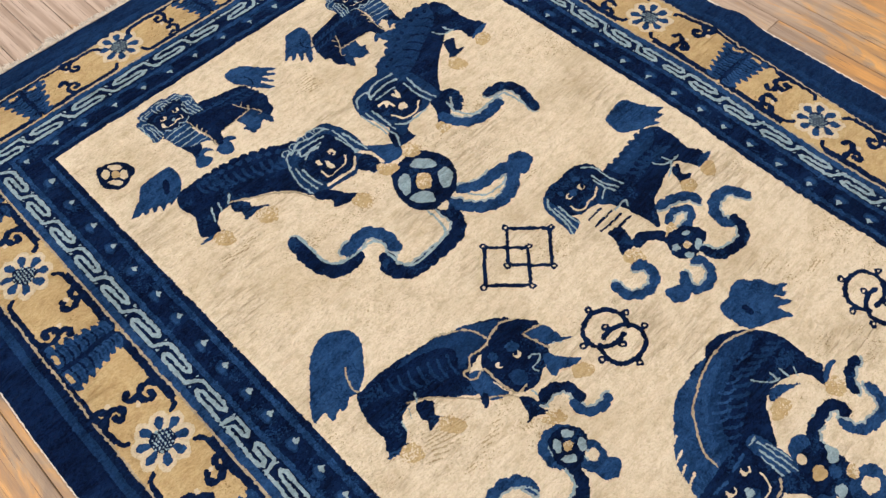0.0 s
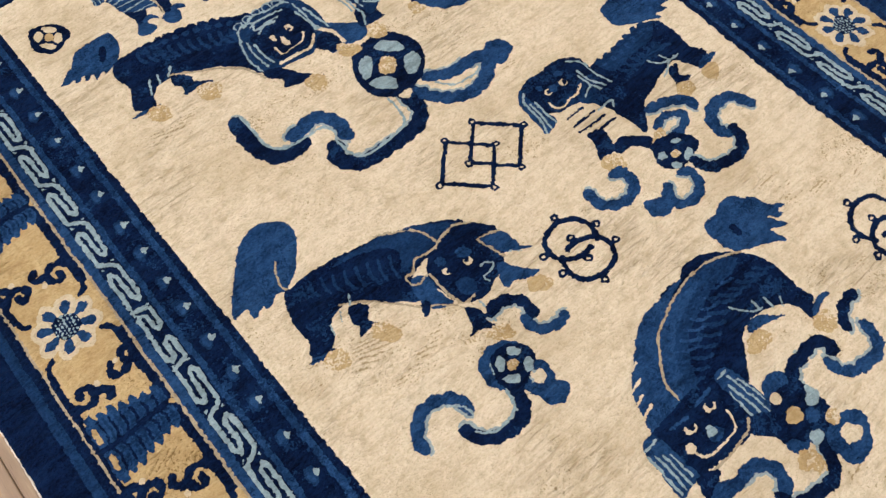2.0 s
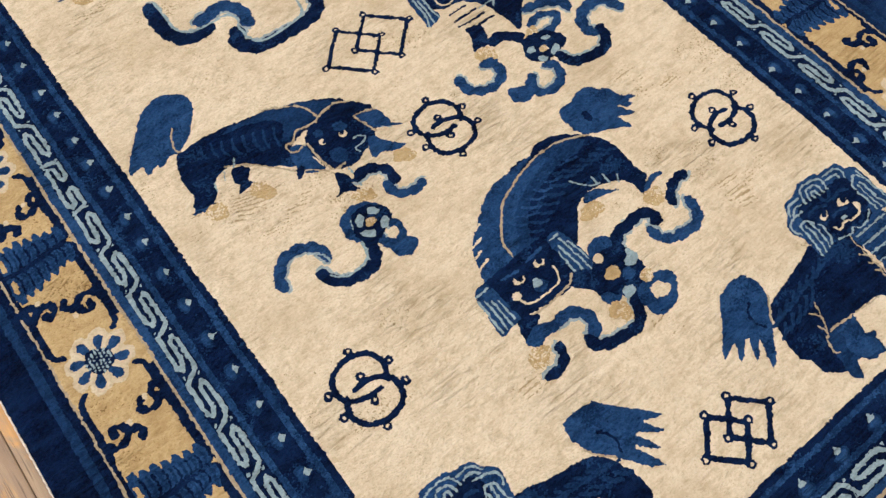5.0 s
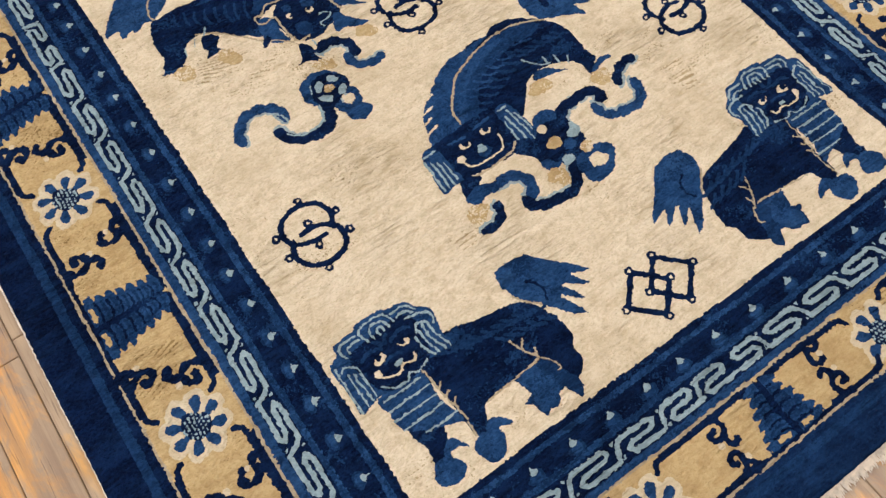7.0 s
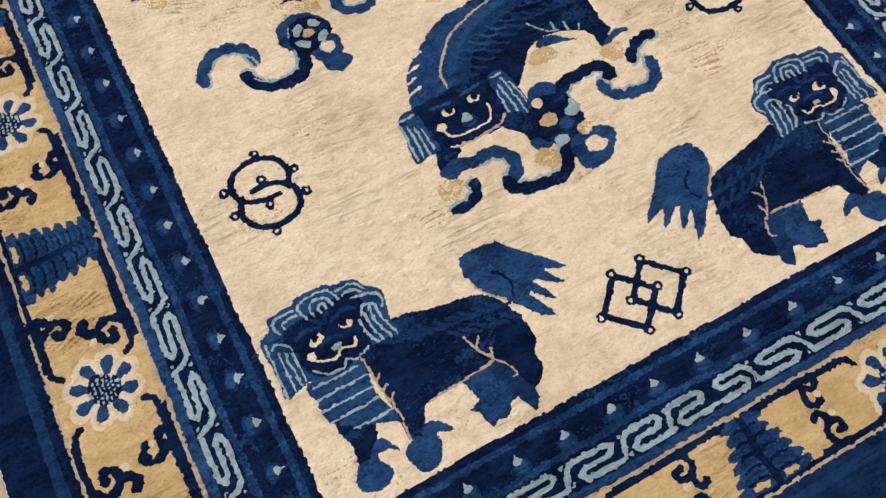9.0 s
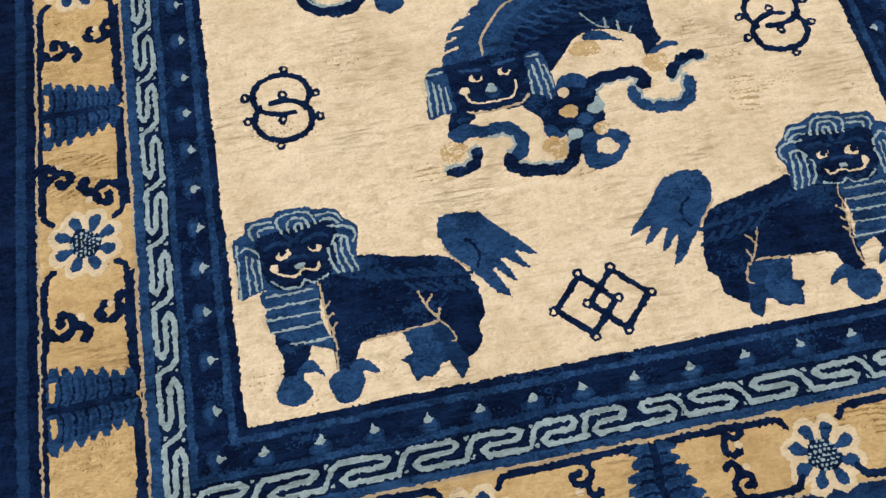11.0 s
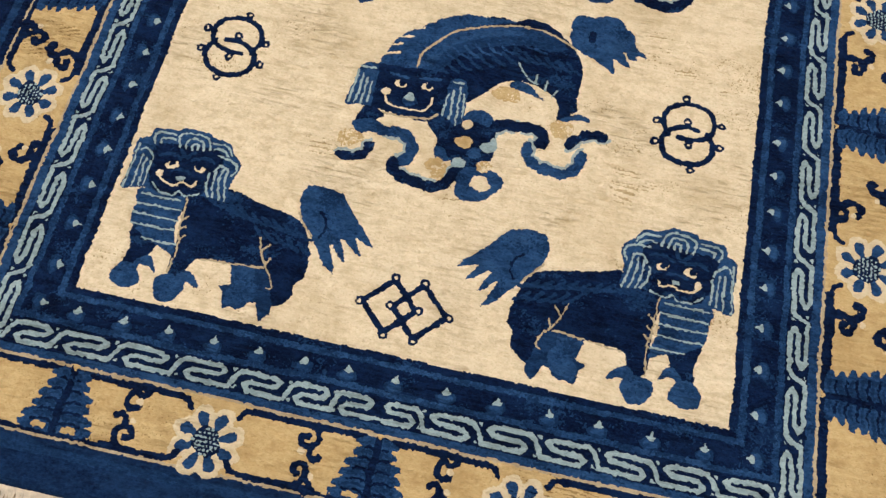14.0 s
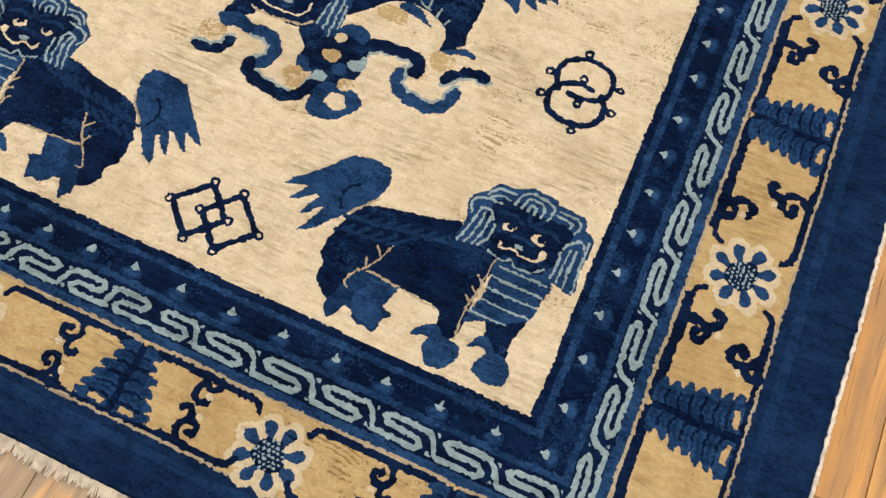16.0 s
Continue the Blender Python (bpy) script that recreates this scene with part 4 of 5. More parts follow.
def ribbon_ball(m):
    m.line(BLUE, 24.9, [(33, -66), (71, -89), (111, -91), (136, -95), (159, -104)])
    m.line(BLUE, 26.1, [(-1, -81), (25, -125), (69, -148), (113, -141), (148, -113)])
    m.oval(BLUE, (174, -109), (20, -18), (19, 20))
    m.line(PALE, 4.7, [(38, -88), (61, -115), (97, -121), (125, -114)])
    m.line(NAVY, 28.7, [(-22, -74), (-20, -115), (-43, -139), (-72, -145), (-108, -145), (-149, -144), (-177, -135), (-195, -108), (-184, -84)])
    m.line(PALE, 5.4, [(-50, -57), (-51, -98), (-64, -125), (-108, -134), (-156, -132), (-173, -107), (-174, -71)])
    m.line(BLUE, 26.5, [(-228, -17), (-204, -14), (-179, -9), (-160, -21), (-148, -45), (-153, -74)])
    m.line(NAVY, 28.9, [(-286, 73), (-289, 40), (-288, -3), (-272, -36), (-242, -45), (-220, -42)])
    m.line(PALE, 5.5, [(-272, 77), (-272, 31), (-270, -9), (-252, -29), (-207, -34), (-175, -37), (-163, -58)])
    m.fill(NAVY, [(-28, 65), (10, 73), (41, 69), (67, 42), (76, 8), (65, -28), (30, -60), (-10, -73), (-42, -64), (-65, -35), (-67, 7), (-50, 40)])
    m.oval(PALE, (29, 33), (22, -20), (9, 10))
    m.oval(PALE, (-34, 22), (10, -9), (17, 21))
    m.oval(PALE, (36, -25), (11, -10), (18, 21))
    m.oval(PALE, (-32, -29), (20, -17), (9, 11))
    m.fill(TAN, [(0, 22), (20, 4), (-3, -22), (-23, -4)])
    m.fill(CREAM, [(-32, -70), (-3, -68), (-18, -86)])
    m.oval(TAN, (32, 79), (17, -16), (11, 13))


def long_lion(m):
    m.fill(BLUE, [(-235, 134), (-199, 162), (-177, 188), (-128, 190), (-111, 190), (-105, 179), (-109, 144), (-129, 116), (-145, 109), (-161, 101), (-163, 112), (-181, 101), (-179, 117), (-196, 111), (-193, 128), (-210, 118), (-212, 129), (-222, 126)])
    m.oval(NAVY, (-143, 148), (5, -5), (10, 17))
    m.fill(NAVY, [(-136, 114), (-99, 117), (-70, 114), (-29, 110), (14, 99), (54, 82), (94, 65), (124, 41), (73, -68), (85, -96), (60, -95), (38, -54), (8, -26), (-27, -3), (-65, 13), (-99, 17), (-120, 2), (-128, -20), (-146, -21), (-166, -7), (-157, 18), (-147, 44), (-153, 75), (-149, 98)])
    scallop(m, NAVY, 11, [(-99, 112), (-70, 110), (-29, 106), (14, 96), (54, 79), (90, 63)], 21)
    scallop(m, MID, 7, [(-92, 104), (-66, 102), (-27, 97), (12, 88), (50, 71), (84, 56)], 21)
    m.line(MID, 7.2, [(-93, 106), (-96, 90), (-90, 74)])
    m.line(MID, 7.3, [(-75, 99), (-79, 83), (-73, 67)])
    m.line(MID, 7.4, [(-57, 92), (-61, 77), (-55, 60)])
    m.line(MID, 7.4, [(-40, 85), (-43, 70), (-37, 53)])
    m.line(MID, 7.4, [(-22, 78), (-25, 63), (-20, 46)])
    m.line(MID, 7.4, [(-4, 71), (-7, 56), (-2, 39)])
    m.line(MID, 7.5, [(14, 64), (11, 49), (16, 32)])
    m.line(MID, 7.5, [(33, 57), (29, 42), (34, 25)])
    m.line(MID, 7.5, [(51, 50), (47, 35), (52, 18)])
    m.line(MID, 7.5, [(69, 43), (65, 27), (71, 11)])
    m.line(MID, 7.6, [(88, 36), (83, 20), (89, 4)])
    m.line(LINE, 4.7, [(-77, 23), (-46, 5), (5, -29), (36, -57), (52, -97)])
    m.line(PALE, 4.0, [(-124, 5), (-110, 37)])
    m.line(PALE, 4.2, [(-99, 17), (-92, 38)])
    m.line(PALE, 4.2, [(-77, 23), (-62, 41)])
    m.fill(BLUE, [(-177, -21), (-152, -17), (-120, -25), (-150, -25)])
    m.oval(TAN, (-135, -41), (18, -16), (10, 15))
    m.fill(NAVY, [(-73, 19), (-46, -4), (-49, -19), (-19, -41), (-56, -39), (-79, -37), (-72, -18), (-81, -2)])
    m.oval(TAN, (-39, -58), (19, -17), (12, 17))
    m.fill(BLUE, [(208, -63), (238, -86), (267, -109), (253, -138), (204, -132), (179, -131), (176, -96)])
    m.fill(NAVY, [(193, -65), (212, -101), (206, -130), (179, -127), (164, -95)])
    m.fill(MID, [(84, 50), (123, 49), (190, 49), (209, 20), (220, -20), (215, -65), (213, -86), (189, -79), (155, -106), (119, -102), (83, -98), (56, -83), (52, -34), (64, 11)])
    m.fill(NAVY, [(106, 15), (171, 24), (192, -21), (182, -74), (145, -96), (104, -88), (80, -48), (80, -9)])
    m.line(PALE, 4.6, [(67, 3), (83, 32), (107, 30), (103, 11)])
    m.line(PALE, 4.6, [(91, 28), (118, 41), (146, 35), (182, 34)])
    m.line(PALE, 4.6, [(100, 20), (115, 26), (143, 22), (170, 19)])
    m.line(PALE, 4.5, [(105, 8), (134, 9), (155, 9)])
    m.line(PALE, 4.4, [(64, 2), (54, -43), (58, -84)])
    m.line(PALE, 4.3, [(73, -8), (69, -47), (73, -80)])
    m.line(PALE, 4.5, [(82, -20), (81, -56), (86, -80)])
    m.line(PALE, 4.5, [(189, -4), (193, -38), (201, -74)])
    m.line(PALE, 4.5, [(205, -4), (211, -42), (214, -74)])
    m.line(PALE, 4.6, [(194, 17), (198, -22), (193, -65)])
    m.line(PALE, 4.6, [(151, 52), (175, 47), (191, 28)])
    m.line(PALE, 4.5, [(103, -2), (119, 7), (144, 4)])
    for x, y in ((86, 40), (108, 44), (130, 46), (152, 44), (174, 40)):
        m.line(PALE, 3.4, [(x - 8, y - 6), (x - 7, y + 4), (x + 1, y + 7), (x + 8, y + 2), (x + 7, y - 7)])
    m.oval(CREAM, (118, -30), (6, -6), (4, 5))
    m.oval(CREAM, (156, -27), (7, -6), (4, 6))
    m.oval(NAVY, (124, -32), (3, -2), (3, 5))
    m.oval(NAVY, (154, -29), (3, -3), (3, 3))
    m.fill(CREAM, [(130, -34), (134, -49), (134, -62), (123, -54)])
    m.line(CREAM, 4.3, [(105, -50), (109, -72), (128, -73), (156, -70), (170, -53)])
    m.line(CREAM, 6.0, [(93, -89), (127, -91), (161, -92), (181, -73)])
    m.line(CREAM, 7.4, [(196, -69), (213, -92), (215, -123)])
    m.oval(TAN, (208, -144), (16, -15), (11, 14))
    m.fill(NAVY, [(56, -83), (85, -96), (109, -133), (136, -162), (112, -157), (68, -141), (74, -125), (58, -107)])
    m.oval(TAN, (116, -168), (16, -14), (12, 16))


def leaping_lion(m):
    m.fill(NAVY, [(-95, -4), (-51, 40), (-8, 48), (24, 82), (82, 105), (128, 114), (189, 99), (200, 52), (199, -5), (215, -36), (183, -58), (156, -47), (158, -18), (131, 2), (103, -16), (49, -52), (11, -90), (-20, -124), (-44, -82), (-55, -21)])
    m.fill(MID, [(-76, 14), (-6, 59), (35, 84), (98, 102), (162, 100), (142, 55), (54, 9), (-23, -28)])
    scallop(m, MID, 12, [(-60, 30), (-8, 52), (24, 80), (82, 102), (128, 110), (180, 98)], 23)
    scallop(m, NAVY, 5, [(-52, 18), (-2, 40), (30, 66), (86, 88), (128, 96), (172, 86)], 23)
    m.line(NAVY, 5.5, [(-28, 8), (-12, -4), (-2, -25)])
    m.line(NAVY, 5.5, [(-4, 20), (12, 8), (21, -12)])
    m.line(NAVY, 5.6, [(20, 32), (36, 20), (44, 1)])
    m.line(NAVY, 5.6, [(44, 44), (60, 32), (68, 14)])
    m.line(NAVY, 5.7, [(69, 56), (85, 45), (92, 27)])
    m.line(NAVY, 5.7, [(94, 69), (110, 57), (116, 40)])
    m.line(NAVY, 5.8, [(119, 82), (136, 70), (141, 54)])
    m.line(PALE, 4.9, [(108, 26), (124, 4), (150, -1)])
    m.line(PALE, 4.9, [(137, 24), (144, -3)])
    m.fill(BLUE, [(156, -54), (200, -37), (219, -43), (181, -59)])
    m.oval(TAN, (174, -73), (13, -14), (17, 15))
    m.fill(NAVY, [(102, -17), (127, -24), (111, -50), (125, -62), (81, -70), (64, -71), (86, -51)])
    m.oval(TAN, (76, -85), (15, -16), (15, 15))
    m.fill(NAVY, [(-40, -111), (0, -128), (-36, -175), (-67, -193), (-84, -189), (-59, -151)])
    m.oval(TAN, (-77, -197), (13, -13), (14, 14))
    m.fill(NAVY, [(-170, -122), (-135, -132), (-143, -160), (-136, -172), (-163, -174), (-190, -164)])
    m.oval(TAN, (-170, -191), (12, -12), (11, 11))
    m.fill(MID, [(-165, 2), (-119, 22), (-69, 20), (-35, 0), (-14, -51), (-17, -123), (-45, -123), (-66, -132), (-107, -130), (-152, -153), (-160, -133), (-168, -88), (-183, -49)])
    m.fill(NAVY, [(-155, -27), (-113, -10), (-64, -11), (-41, -61), (-56, -107), (-90, -122), (-135, -115), (-156, -65)])
    m.line(PALE, 5.2, [(-172, -26), (-157, -4), (-127, -2), (-135, -24)])
    m.line(PALE, 5.2, [(-127, -6), (-93, 4), (-51, -2)])
    m.line(PALE, 5.1, [(-132, -20), (-85, -16), (-53, -22)])
    m.line(PALE, 5.3, [(-128, -34), (-95, -34), (-73, -37)])
    m.line(PALE, 5.2, [(-36, -38), (-39, -87), (-28, -123)])
    m.line(PALE, 5.1, [(-52, -44), (-53, -92), (-44, -122)])
    m.line(PALE, 4.9, [(-169, -49), (-169, -85), (-169, -124)])
    m.line(PALE, 5.0, [(-156, -53), (-155, -87), (-156, -128)])
    m.line(PALE, 5.0, [(-182, -48), (-179, -90), (-177, -124)])
    m.line(PALE, 4.8, [(-169, -124), (-167, -144), (-179, -166)])
    m.line(CREAM, 6.6, [(-137, -51), (-117, -55), (-113, -76)])
    m.line(CREAM, 6.5, [(-117, -55), (-125, -66)])
    m.line(CREAM, 7.3, [(-79, -46), (-87, -66), (-92, -51)])
    m.oval(CREAM, (-100, -92), (8, -8), (7, 7))
    m.line(CREAM, 5.1, [(-133, -93), (-121, -118), (-90, -122), (-63, -104)])
    m.line(PALE, 5.1, [(-145, -116), (-120, -135), (-69, -134)])
    m.line(NAVY, 22.0, [(-1, -132), (5, -153), (-17, -179)])
    m.line(BLUE, 24.0, [(-61, -174), (-44, -214), (-5, -236), (54, -234)])
    m.line(PALE, 5.1, [(-25, -152), (-28, -186), (-3, -217), (67, -218), (87, -234), (93, -303)])
    m.line(NAVY, 23.5, [(57, -197), (89, -202), (109, -222), (114, -252), (100, -301)])


def coin(m):
    m.oval(NAVY, (0, 0), (27, -29), (20, 31))
    m.oval(CREAM, (-14, 14), (6, -6), (7, 11))
    m.oval(CREAM, (14, -13), (6, -6), (7, 10))
    m.oval(CREAM, (10, 17), (11, -11), (4, 7))
    m.oval(CREAM, (-10, -19), (10, -11), (4, 6))
    m.fill(TAN, [(-1, 11), (10, 2), (3, -12), (-8, -3)])


def knob(m, x, y):
    m.dot(NAVY, x, y, 7.4)
    m.dot(CREAM, x, y, 2.8)


def rings(o, lean=1):
    """Two linked rings; each one's loose end crosses into the other."""
    m = Motif("ring_motif", o, (lean, 0), label="navy outline of two linked rings with knobs")
    half = [(16, -10), (-3, -12), (-25, -5), (-39, 9), (-42, 28), (-31, 48), (0, 57), (30, 47), (42, 28), (41, 10), (33, -6)]
    for k in (-1, 1):
        m.line(NAVY, 9.6, [(x * k, y * k) for x, y in half])
        for x, y in ((10, 66), (-54, 26), (53, 15), (2, 22)):
            knob(m, x * k, y * k)


def squares(o, gap, half, width, label):
    m = Motif("square_motif", o, label=label)
    for k in (-1, 1):
        pts = [(gap * k + half, 0), (gap * k, half), (gap * k - half, 0), (gap * k, -half)]
        m.line(NAVY, width, pts, False, True)
    for k in (-1, 1):
        for x, y in ((gap * k + half, 0), (gap * k, half), (gap * k - half, 0), (gap * k, -half)):
            knob(m, x + (4 if x > gap * k + 1 else -4 if x < gap * k - 1 else 0), y + (4 if y > 1 else -4 if y < -1 else 0))


LION = "blue wool guardian lion figure woven into the field"
for (x, y), sx, sy in (((153, 100), 1, 1), ((843, 100), -1.03, 1), ((281, 1688), 0.77, 0.82), ((729, 1688), -0.77, 0.82)):
    corner_lion(Motif("lion_motif", (x, y), (sx, 0), (0, sy), LION + ", seated, with a striped chest"))
ribbon_ball(Motif("ribbon_ball_motif", (502, 1265), label="navy ball with pale panes and long blue ribbons"))
long_lion(Motif("lion_motif", (263, 1486), label=LION + ", stretched out towards the ball"))
leaping_lion(Motif("lion_motif", (712, 1536), label=LION + ", leaping down towards the ball"))
striding_lion(Motif("lion_motif", (206, 898), label=LION + ", striding, with a small ball and ribbons"))
playing_lion(Motif("lion_motif", (785, 888), label=LION + ", playing with a ribboned ball"))
crouching_lion(Motif("lion_motif", (512, 410), label=LION + ", crouching over a spotted ball"))
coin(Motif("coin_motif", (64, 1738), label="small navy pierced coin figure"))
rings((106, 465))
rings((889, 472), -1)
rings((492, 766))
squares((497, 74), 23.5, 42, 9.5, "navy outline of two linked squares with knobs")
squares((498, 1003), 32, 60, 7.6, "navy outline of two linked squares with knobs")

# ---- uneven dye in the figures
name_of = np.array([n for n, _ in OWNERS])
figure = np.isin(name_of, ["lion_motif", "tree_motif", "ribbon_ball_motif"])[owner]
cloud = lattice(GX, GY, (46, 30), 61) + 0.7 * lattice(GX, GY, (20, 12), 62) + 0.5 * lattice(GX, GY, (7, 4), 63)
toss = rng.uniform(0, 1, cloud.shape)


def redye(where, old, fresh, low, high):
    """Single knots change their dye, more and more of them where the cloud passes from low to high."""
    share = np.clip((cloud - low) / (high - low), 0, 1)
    colour[where & (colour == old) & (toss < share)] = fresh


trees = np.isin(name_of, ["tree_motif"])[owner]
redye(trees, BLUE, MID, 0.3, -1.6)
redye(figure, NAVY, MID, 0.15, 1.5)
redye(figure, BLUE, MID, -0.1, -1.5)
redye(figure, TAN, CREAM, -0.6, 2.2)
redye(owner == pearl_band, NAVY, MID, 0.1, 1.9)
# the outer border is paler along the east side and the ends than along the west side
paler = np.clip((GX - RX0 - 60) / 220, 0, 1)
colour[(owner == outer_band) & (colour == NAVY) & (toss < np.maximum(paler, GY < -246))] = DUSK
cloud = uneven
redye(band == 2, BLUE, MID, -0.9, 0.7)
redye(band == 4, BLUE, MID, -0.9, 0.9)
redye(band == 8, BLUE, MID, 0.0, 1.2)

# ---- combed, cracked pile where the rug was creased: fine furrows across the warp, with darker knots in them
CREASES = (
        (120, 850, 85, 26, 1.0, 0.30), (190, 795, 90, 24, 1.0, 0.25), (60, 895, 60, 20, 0.9, 0.3), (335, 925, 45, 18, 0.7, 0.3), (255, 1315, 90, 30, 0.8, 0.25),
        (131, 1406, 60, 28, 0.7, 0.2), (505, 1649, 34, 40, 1.0, 0.1), (181, 1749, 50, 22, 0.8, 0.2), (848, 586, 60, 26, 1.1, -0.05), (800, 358, 22, 48, 1.0, 0.1),
        (835, 367, 50, 14, 0.9, 0.0), (818, 640, 26, 34, 0.8, 0.0), (808, 460, 20, 40, 0.6, 0.0), (917, 573, 50, 20, 0.8, -0.1), (532, 275, 22, 60, 0.6, 0.0),
        (304, 315, 40, 22, 0.7, 0.0), (797, -139, 80, 34, 1.2, 0.1), (-200, 415, 46, 44, 1.3, -0.35), (-185, 885, 50, 40, 1.1, -0.4), (640, 1125, 60, 24, 0.7, 0.2), (40, 55, 60, 22, 0.6, 0.0),
)


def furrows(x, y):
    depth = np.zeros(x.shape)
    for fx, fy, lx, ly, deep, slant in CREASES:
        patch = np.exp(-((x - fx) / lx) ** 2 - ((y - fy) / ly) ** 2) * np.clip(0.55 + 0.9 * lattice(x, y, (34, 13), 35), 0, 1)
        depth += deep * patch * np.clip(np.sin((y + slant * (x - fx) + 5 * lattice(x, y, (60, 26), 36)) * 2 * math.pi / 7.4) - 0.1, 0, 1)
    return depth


furrow_depth = furrows(WX, WY)
# knots take the next darker wool where the furrows are deep
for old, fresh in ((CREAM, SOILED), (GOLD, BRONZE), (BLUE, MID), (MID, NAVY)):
    colour[(colour == old) & (toss < 2.4 * furrow_depth - 0.25)] = fresh
# soft stains: worn tan patches in the field, browner gold in the border
stain = lattice(GX, GY, (150, 90), 71) + 0.6 * lattice(GX, GY, (60, 34), 72) + 0.4 * lattice(GX, GY, (24, 12), 73)
colour[(owner == field) & (toss < np.clip(0.28 * (stain - 0.5), 0, 0.3))] = SOILED
colour[(owner == floral_band) & (colour == GOLD) & (toss < np.clip(0.26 * (stain - 0.35), 0, 0.3))] = BRONZE

# ---- relief of the pile and its meshes
rug = tagged(new("rug"), "worn blue and cream wool rug with woven lions on oak floor", "rug")
vx = RX0 + np.arange(NX + 1) * KNOT
vy = RY0 + np.arange(NY + 1) * KNOT
VX, VY = np.meshgrid(vx, vy)
low = np.zeros((NY + 1, NX + 1), bool)
edge = colour[1:, :] != colour[:-1, :]
low[1:-1, :-1] |= edge
low[1:-1, 1:] |= edge
edge = colour[:, 1:] != colour[:, :-1]
low[:-1, 1:-1] |= edge
low[1:, 1:-1] |= edge
H = 2.0 * lattice(VX, VY, 260, 21) + 1.3 * lattice(VX, VY, 95, 22) + 0.7 * lattice(VX, VY, 45, 25) + 0.4 * lattice(VX, VY, 18, 23) + 0.75 * lattice(VX, VY, (5.5, 3.6), 27)
folds = np.clip(lattice(VX, VY, 210, 28) - 0.12, 0, 0.6)
H += 1.5 * folds * np.sin((VY + 0.12 * VX + 9 * lattice(VX, VY, 90, 29)) * 2 * math.pi / 21)
for fx, fy, lx, ly, deep in ((240, 790, 230, 70, 1.5), (120, 1330, 160, 70, 1.0), (420, 1180, 130, 60, 0.9), (880, 620, 110, 40, 1.1), (330, 430, 150, 60, 0.8), (780, 330, 160, 45, 0.9)):
    patch = np.exp(-((VX - fx) / lx) ** 2 - ((VY - fy) / ly) ** 2)
    H += deep * patch * np.sin((VY + 0.22 * VX + 14 * lattice(VX, VY, 80, 33)) * 2 * math.pi / 27) + 0.25 * lattice(VX, VY, (40, 6), 24)
H -= 1.9 * furrows(VX, VY)
# a ripple lifts the east edge
H += 13.0 * np.exp(-((VY - 1072 + 0.35 * (VX - 1358)) / 42) ** 2) * np.clip((VX - 1090) / 240, 0, 1) ** 1.5
carve = low.astype(float)
for axis in (0, 1):
    carve = (np.roll(carve, 1, axis) + 2 * carve + np.roll(carve, -1, axis)) / 4
H += 0.45 * rng.uniform(-1, 1, VX.shape) - 1.7 * carve
# old fold lines across the rug
for y0, x0, x1, depth in ((882, RX0, 40, 2.2), (455, 1180, RX1, 2.2), (1020, 1150, RX1, 1.6)):
    H -= depth * np.exp(-((VY - y0 - 6 * lattice(VX, VY, 150, 31)) / 4.0) ** 2) * ((VX > x0) & (VX < x1))
rim = np.minimum(np.minimum(VX - RX0, RX1 - VX), np.minimum(VY - RY0, RY1 - VY))
H -= 6.0 * np.exp(-rim / 4.5)
# the outline of the rug is not quite straight
EX = 3.5 * lattice(VX, VY, 320, 41) * np.exp(-np.minimum(VX - RX0, RX1 - VX) / 60)
EY = 3.0 * lattice(VX, VY, 320, 42) * np.exp(-np.minimum(VY - RY0, RY1 - VY) / 60)

# knots lean into their neighbours, so that the outlines of the figures run smoothly
run_x = np.zeros((NY + 1, NX), bool)
run_x[1:-1] = colour[1:, :] != colour[:-1, :]
run_y = np.zeros((NY, NX + 1), bool)
run_y[:, 1:-1] = colour[:, 1:] != colour[:, :-1]
degree = np.zeros(VX.shape)
degree[:, :-1] += run_x
degree[:, 1:] += run_x
degree[:-1] += run_y
degree[1:] += run_y
for V in (VX, VY):
    total = np.zeros(V.shape)
    total[:, :-1] += run_x * V[:, 1:]
    total[:, 1:] += run_x * V[:, :-1]
    total[:-1] += run_y * V[1:]
    total[1:] += run_y * V[:-1]
    V[degree > 1] += 0.4 * (total[degree > 1] / degree[degree > 1] - V[degree > 1])
VX = VX + EX + 0.6 * rng.uniform(-1, 1, VX.shape)
VY = VY + EY + 0.6 * rng.uniform(-1, 1, VX.shape)
co = np.stack((VX, VY, np.maximum(H, -9.5)), -1).reshape(-1, 3) / 1000.0
n = np.stack((-np.gradient(H, KNOT, axis=1), -np.gradient(H, KNOT, axis=0), np.ones_like(H)), -1).reshape(-1, 3)
n /= np.linalg.norm(n, axis=1)[:, None]
cell_i, cell_j = np.divmod(np.arange(NX * NY), NX)
corner = cell_i * (NX + 1) + cell_j
quads = np.stack((corner, corner + 1, corner + NX + 2, corner + NX + 1), -1)
order = np.argsort(owner.ravel(), kind="stable")
counts = np.bincount(owner.ravel(), minlength=len(OWNERS))
starts = np.concatenate(([0], np.cumsum(counts)))
flat_colour = colour.ravel()


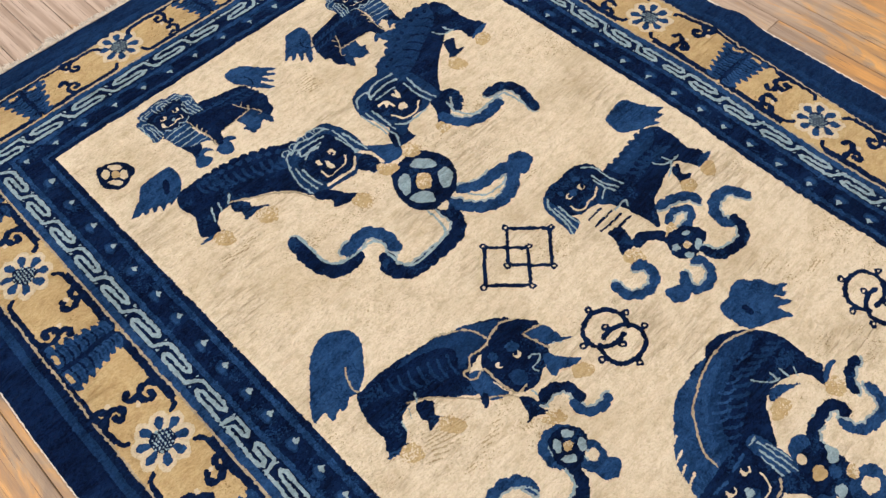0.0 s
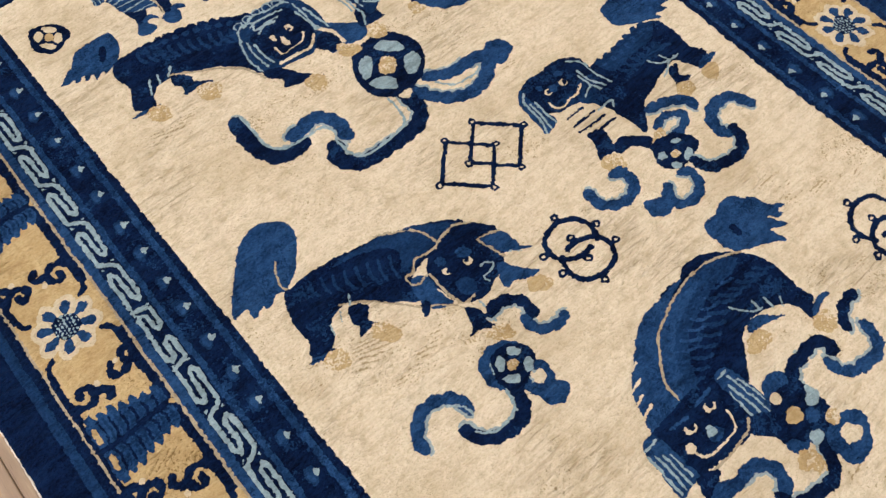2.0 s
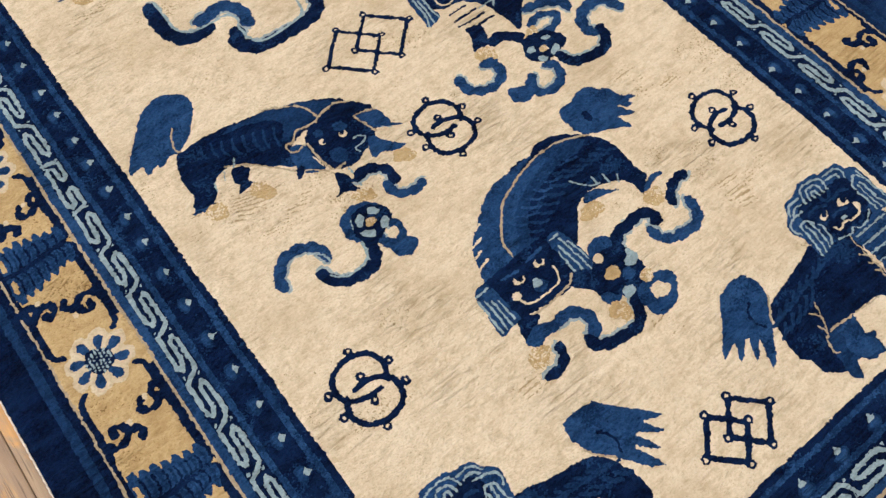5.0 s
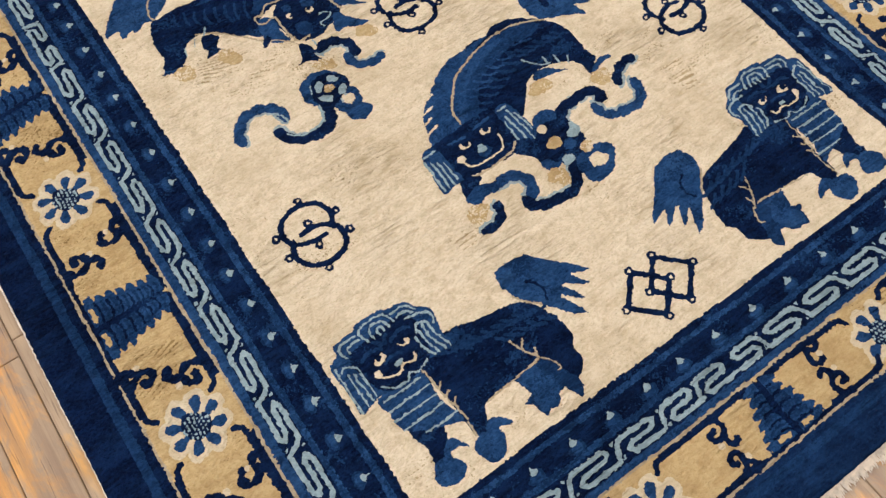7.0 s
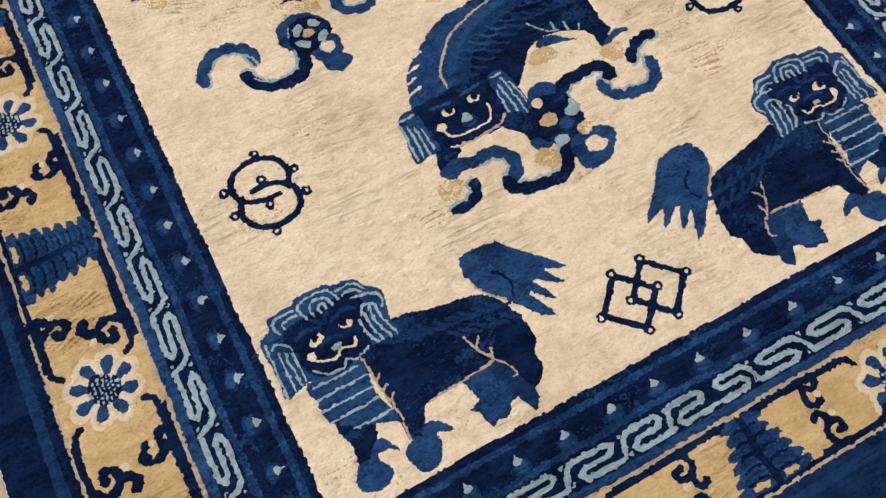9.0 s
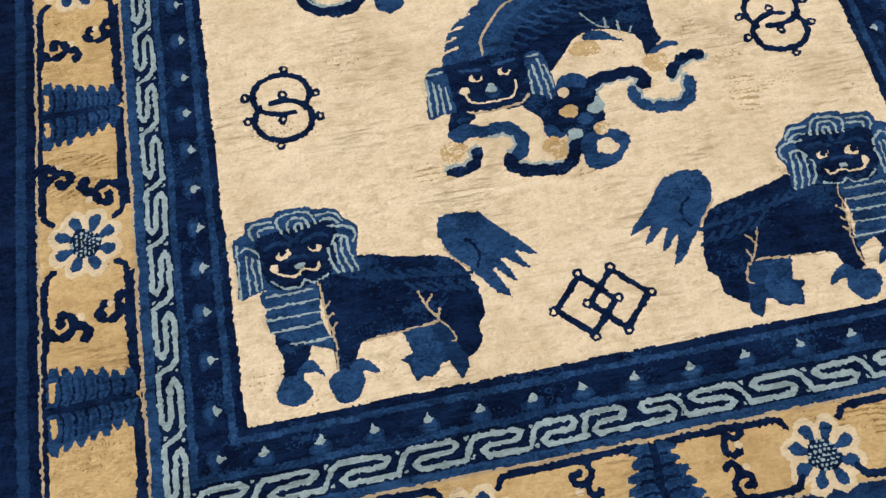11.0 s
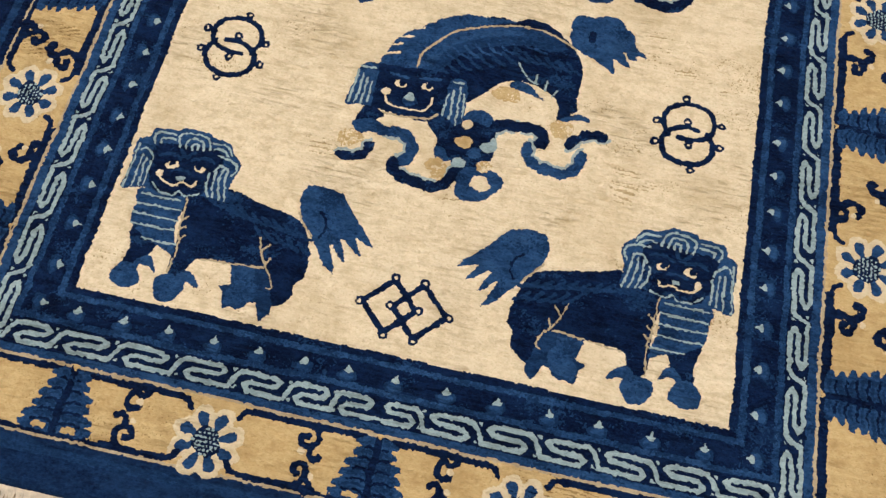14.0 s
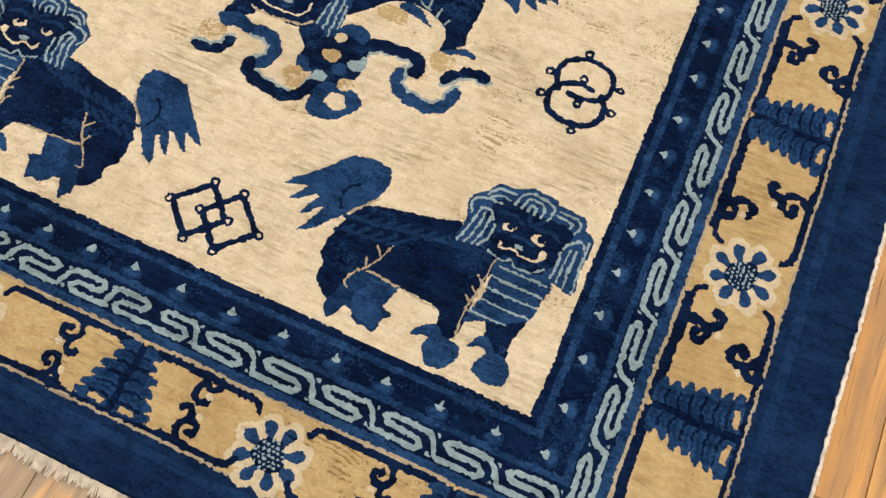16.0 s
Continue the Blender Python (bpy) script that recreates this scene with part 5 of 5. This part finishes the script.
def pile_mesh(name, cells):
    used, inv = np.unique(quads[cells].ravel(), return_inverse=True)
    me = bpy.data.meshes.new(name)
    me.vertices.add(len(used))
    me.vertices.foreach_set("co", co[used].ravel())
    me.loops.add(len(inv))
    me.loops.foreach_set("vertex_index", inv.astype(np.int32))
    me.polygons.add(len(cells))
    me.polygons.foreach_set("loop_start", np.arange(0, len(inv), 4, dtype=np.int32))
    cols = flat_colour[cells]
    present = np.unique(cols)
    for c in present:
        me.materials.append(WOOL[c])
    me.polygons.foreach_set("material_index", np.searchsorted(present, cols).astype(np.int32))
    me.update(calc_edges=True)
    me.polygons.foreach_set("use_smooth", np.ones(len(cells), bool))
    me.normals_split_custom_set_from_vertices(n[used])
    return me


for k, (name, label) in enumerate(OWNERS):
    cells = order[starts[k]:starts[k + 1]]
    if len(cells) > 3:
        ob = new(name, pile_mesh(name, cells))
        ob.parent = rug
        if label:
            ob["label"] = label

# ---- foundation, selvedge cords and fringe
ring = [(i, 0) for i in range(NX + 1)] + [(NX, i) for i in range(1, NY + 1)] + [(i, NY) for i in range(NX - 1, -1, -1)] + [(0, i) for i in range(NY - 1, 0, -1)]
bm = bmesh.new()
upper = [bm.verts.new(co[j * (NX + 1) + i]) for i, j in ring]
under = [bm.verts.new((v.co.x, v.co.y, FLOOR)) for v in upper]
for i in range(len(ring)):
    k = (i + 1) % len(ring)
    bm.faces.new((upper[i], under[i], under[k], upper[k]))
bm.faces.new(list(reversed(under)))
part("foundation", bm, WOOL[NAVY], rug)


def cord(points, r):
    bm = bmesh.new()
    rows = []
    for i, (x, y, z) in enumerate(points):
        rr = r * (1 + 0.25 * math.sin(i * 2.4) + random.uniform(-0.15, 0.15))
        rows.append([bm.verts.new((x + rr * math.cos(a * math.pi / 3), y, z + 0.8 * rr * math.sin(a * math.pi / 3))) for a in range(6)])
    for a, b in zip(rows[:-1], rows[1:]):
        for i in range(6):
            bm.faces.new((a[i], a[(i + 1) % 6], b[(i + 1) % 6], b[i])).smooth = True
    return bm


for col, off, r in ((0, -0.0004, 0.0014), (NX, 0.0012, 0.0034)):
    pts = [(co[j * (NX + 1) + col][0] + off, co[j * (NX + 1) + col][1], -0.0062) for j in range(0, NY + 1, 2)]
    part("selvedge", cord(pts, r), COTTON, rug, "cream cotton edge cord of the rug")


def fringe(row, out, length):
    """Short worn warp ends, tufted and uneven."""
    verts, faces = [], []
    for i in range(0, NX * 2):
        x0, y0, _ = co[row * (NX + 1) + min(i // 2, NX)]
        x0 += (i % 2) * KNOT / 2000 + random.uniform(-0.0008, 0.0008)
        wear = 0.62 + 0.38 * noise.noise((x0 * 14, out, 0)) + 0.25 * noise.noise((x0 * 60, out, 3))
        reach = length * max(0.25, wear) * random.uniform(0.7, 1.15)
        lean = 0.45 * noise.noise((x0 * 30, 5, out)) + random.uniform(-0.22, 0.22)
        z0, z1 = FLOOR + 0.0055, FLOOR + 0.0012 + random.uniform(0, 0.002)
        base = len(verts)
        r = random.uniform(0.0010, 0.0019)
        for f in (0.0, 0.5, 1.0):
            x, y, z = x0 + lean * reach * f * f, y0 + out * reach * f, z0 + (z1 - z0) * min(1, f * 1.4)
            rr = r * (1 - 0.55 * f)
            verts += [(x - rr, y, z), (x + rr, y, z), (x, y, z + 1.4 * rr)]
        for s in (0, 3):
            for a in range(3):
                b = (a + 1) % 3
                faces.append((base + s + a, base + s + b, base + s + 3 + b, base + s + 3 + a))
    me = bpy.data.meshes.new("fringe")
    me.from_pydata(verts, [], faces)
    me.materials.append(COTTON)
    ob = new("fringe", me)
    ob.parent = rug
    return tagged(ob, "short worn cream cotton fringe", kind="stuff")


fringe(0, -1, 0.030)
fringe(NY, 1, 0.038)

# ---------------------------------------------------------------- floor boards, along y
def plank_mesh(width, length):
    bm = bmesh.new()
    box(bm, -width / 2, width / 2, 0, length, -0.019, 0)
    top = [e for e in bm.edges if all(v.co.z > -0.001 for v in e.verts)]
    bmesh.ops.bevel(bm, geom=top, offset=0.0013, segments=1, affect="EDGES")
    me = bpy.data.meshes.new("plank")
    bm.to_mesh(me)
    bm.free()
    me.materials.append(OAK)
    return me


edges = [-0.365 + 0.0756 * i for i in range(10)]
edges += [edges[-1] + 0.074 * i for i in range(1, 16)]
edges += [edges[-1] + 0.0795 * i for i in range(1, 46)]
while edges[0] > X0:
    edges.insert(0, edges[0] - 0.0742)
meshes, outer = {}, bmesh.new()
picker = random.Random(5)
for a, b in zip(edges[:-1], edges[1:]):
    if a > X1 - 0.02:
        break
    y = Y0 - picker.uniform(0, 1.0)
    while y < Y1:
        length = picker.choice((0.75, 0.95, 1.2, 1.5, 1.8))
        near = -0.95 < a < 2.0 and -1.2 < y + length / 2 < 3.1
        width = round(b - a - 0.0012, 4)
        drop = FLOOR - picker.uniform(0, 0.0006)
        if near:
            key = (width, length)
            if key not in meshes:
                meshes[key] = plank_mesh(width, length - 0.001)
            ob = new("plank", meshes[key])
            ob.location = ((a + b) / 2, y, drop)
            ob.parent = floor
        else:
            box(outer, max(a + 0.0006, X0), min(b - 0.0006, X1), max(y, Y0), min(y + length - 0.001, Y1), drop - 0.019, drop)
        y += length
ob = part("plank_field", outer, OAK, floor, "worn oak floor strips beyond the rug")
tagged(ob, kind="stuff")
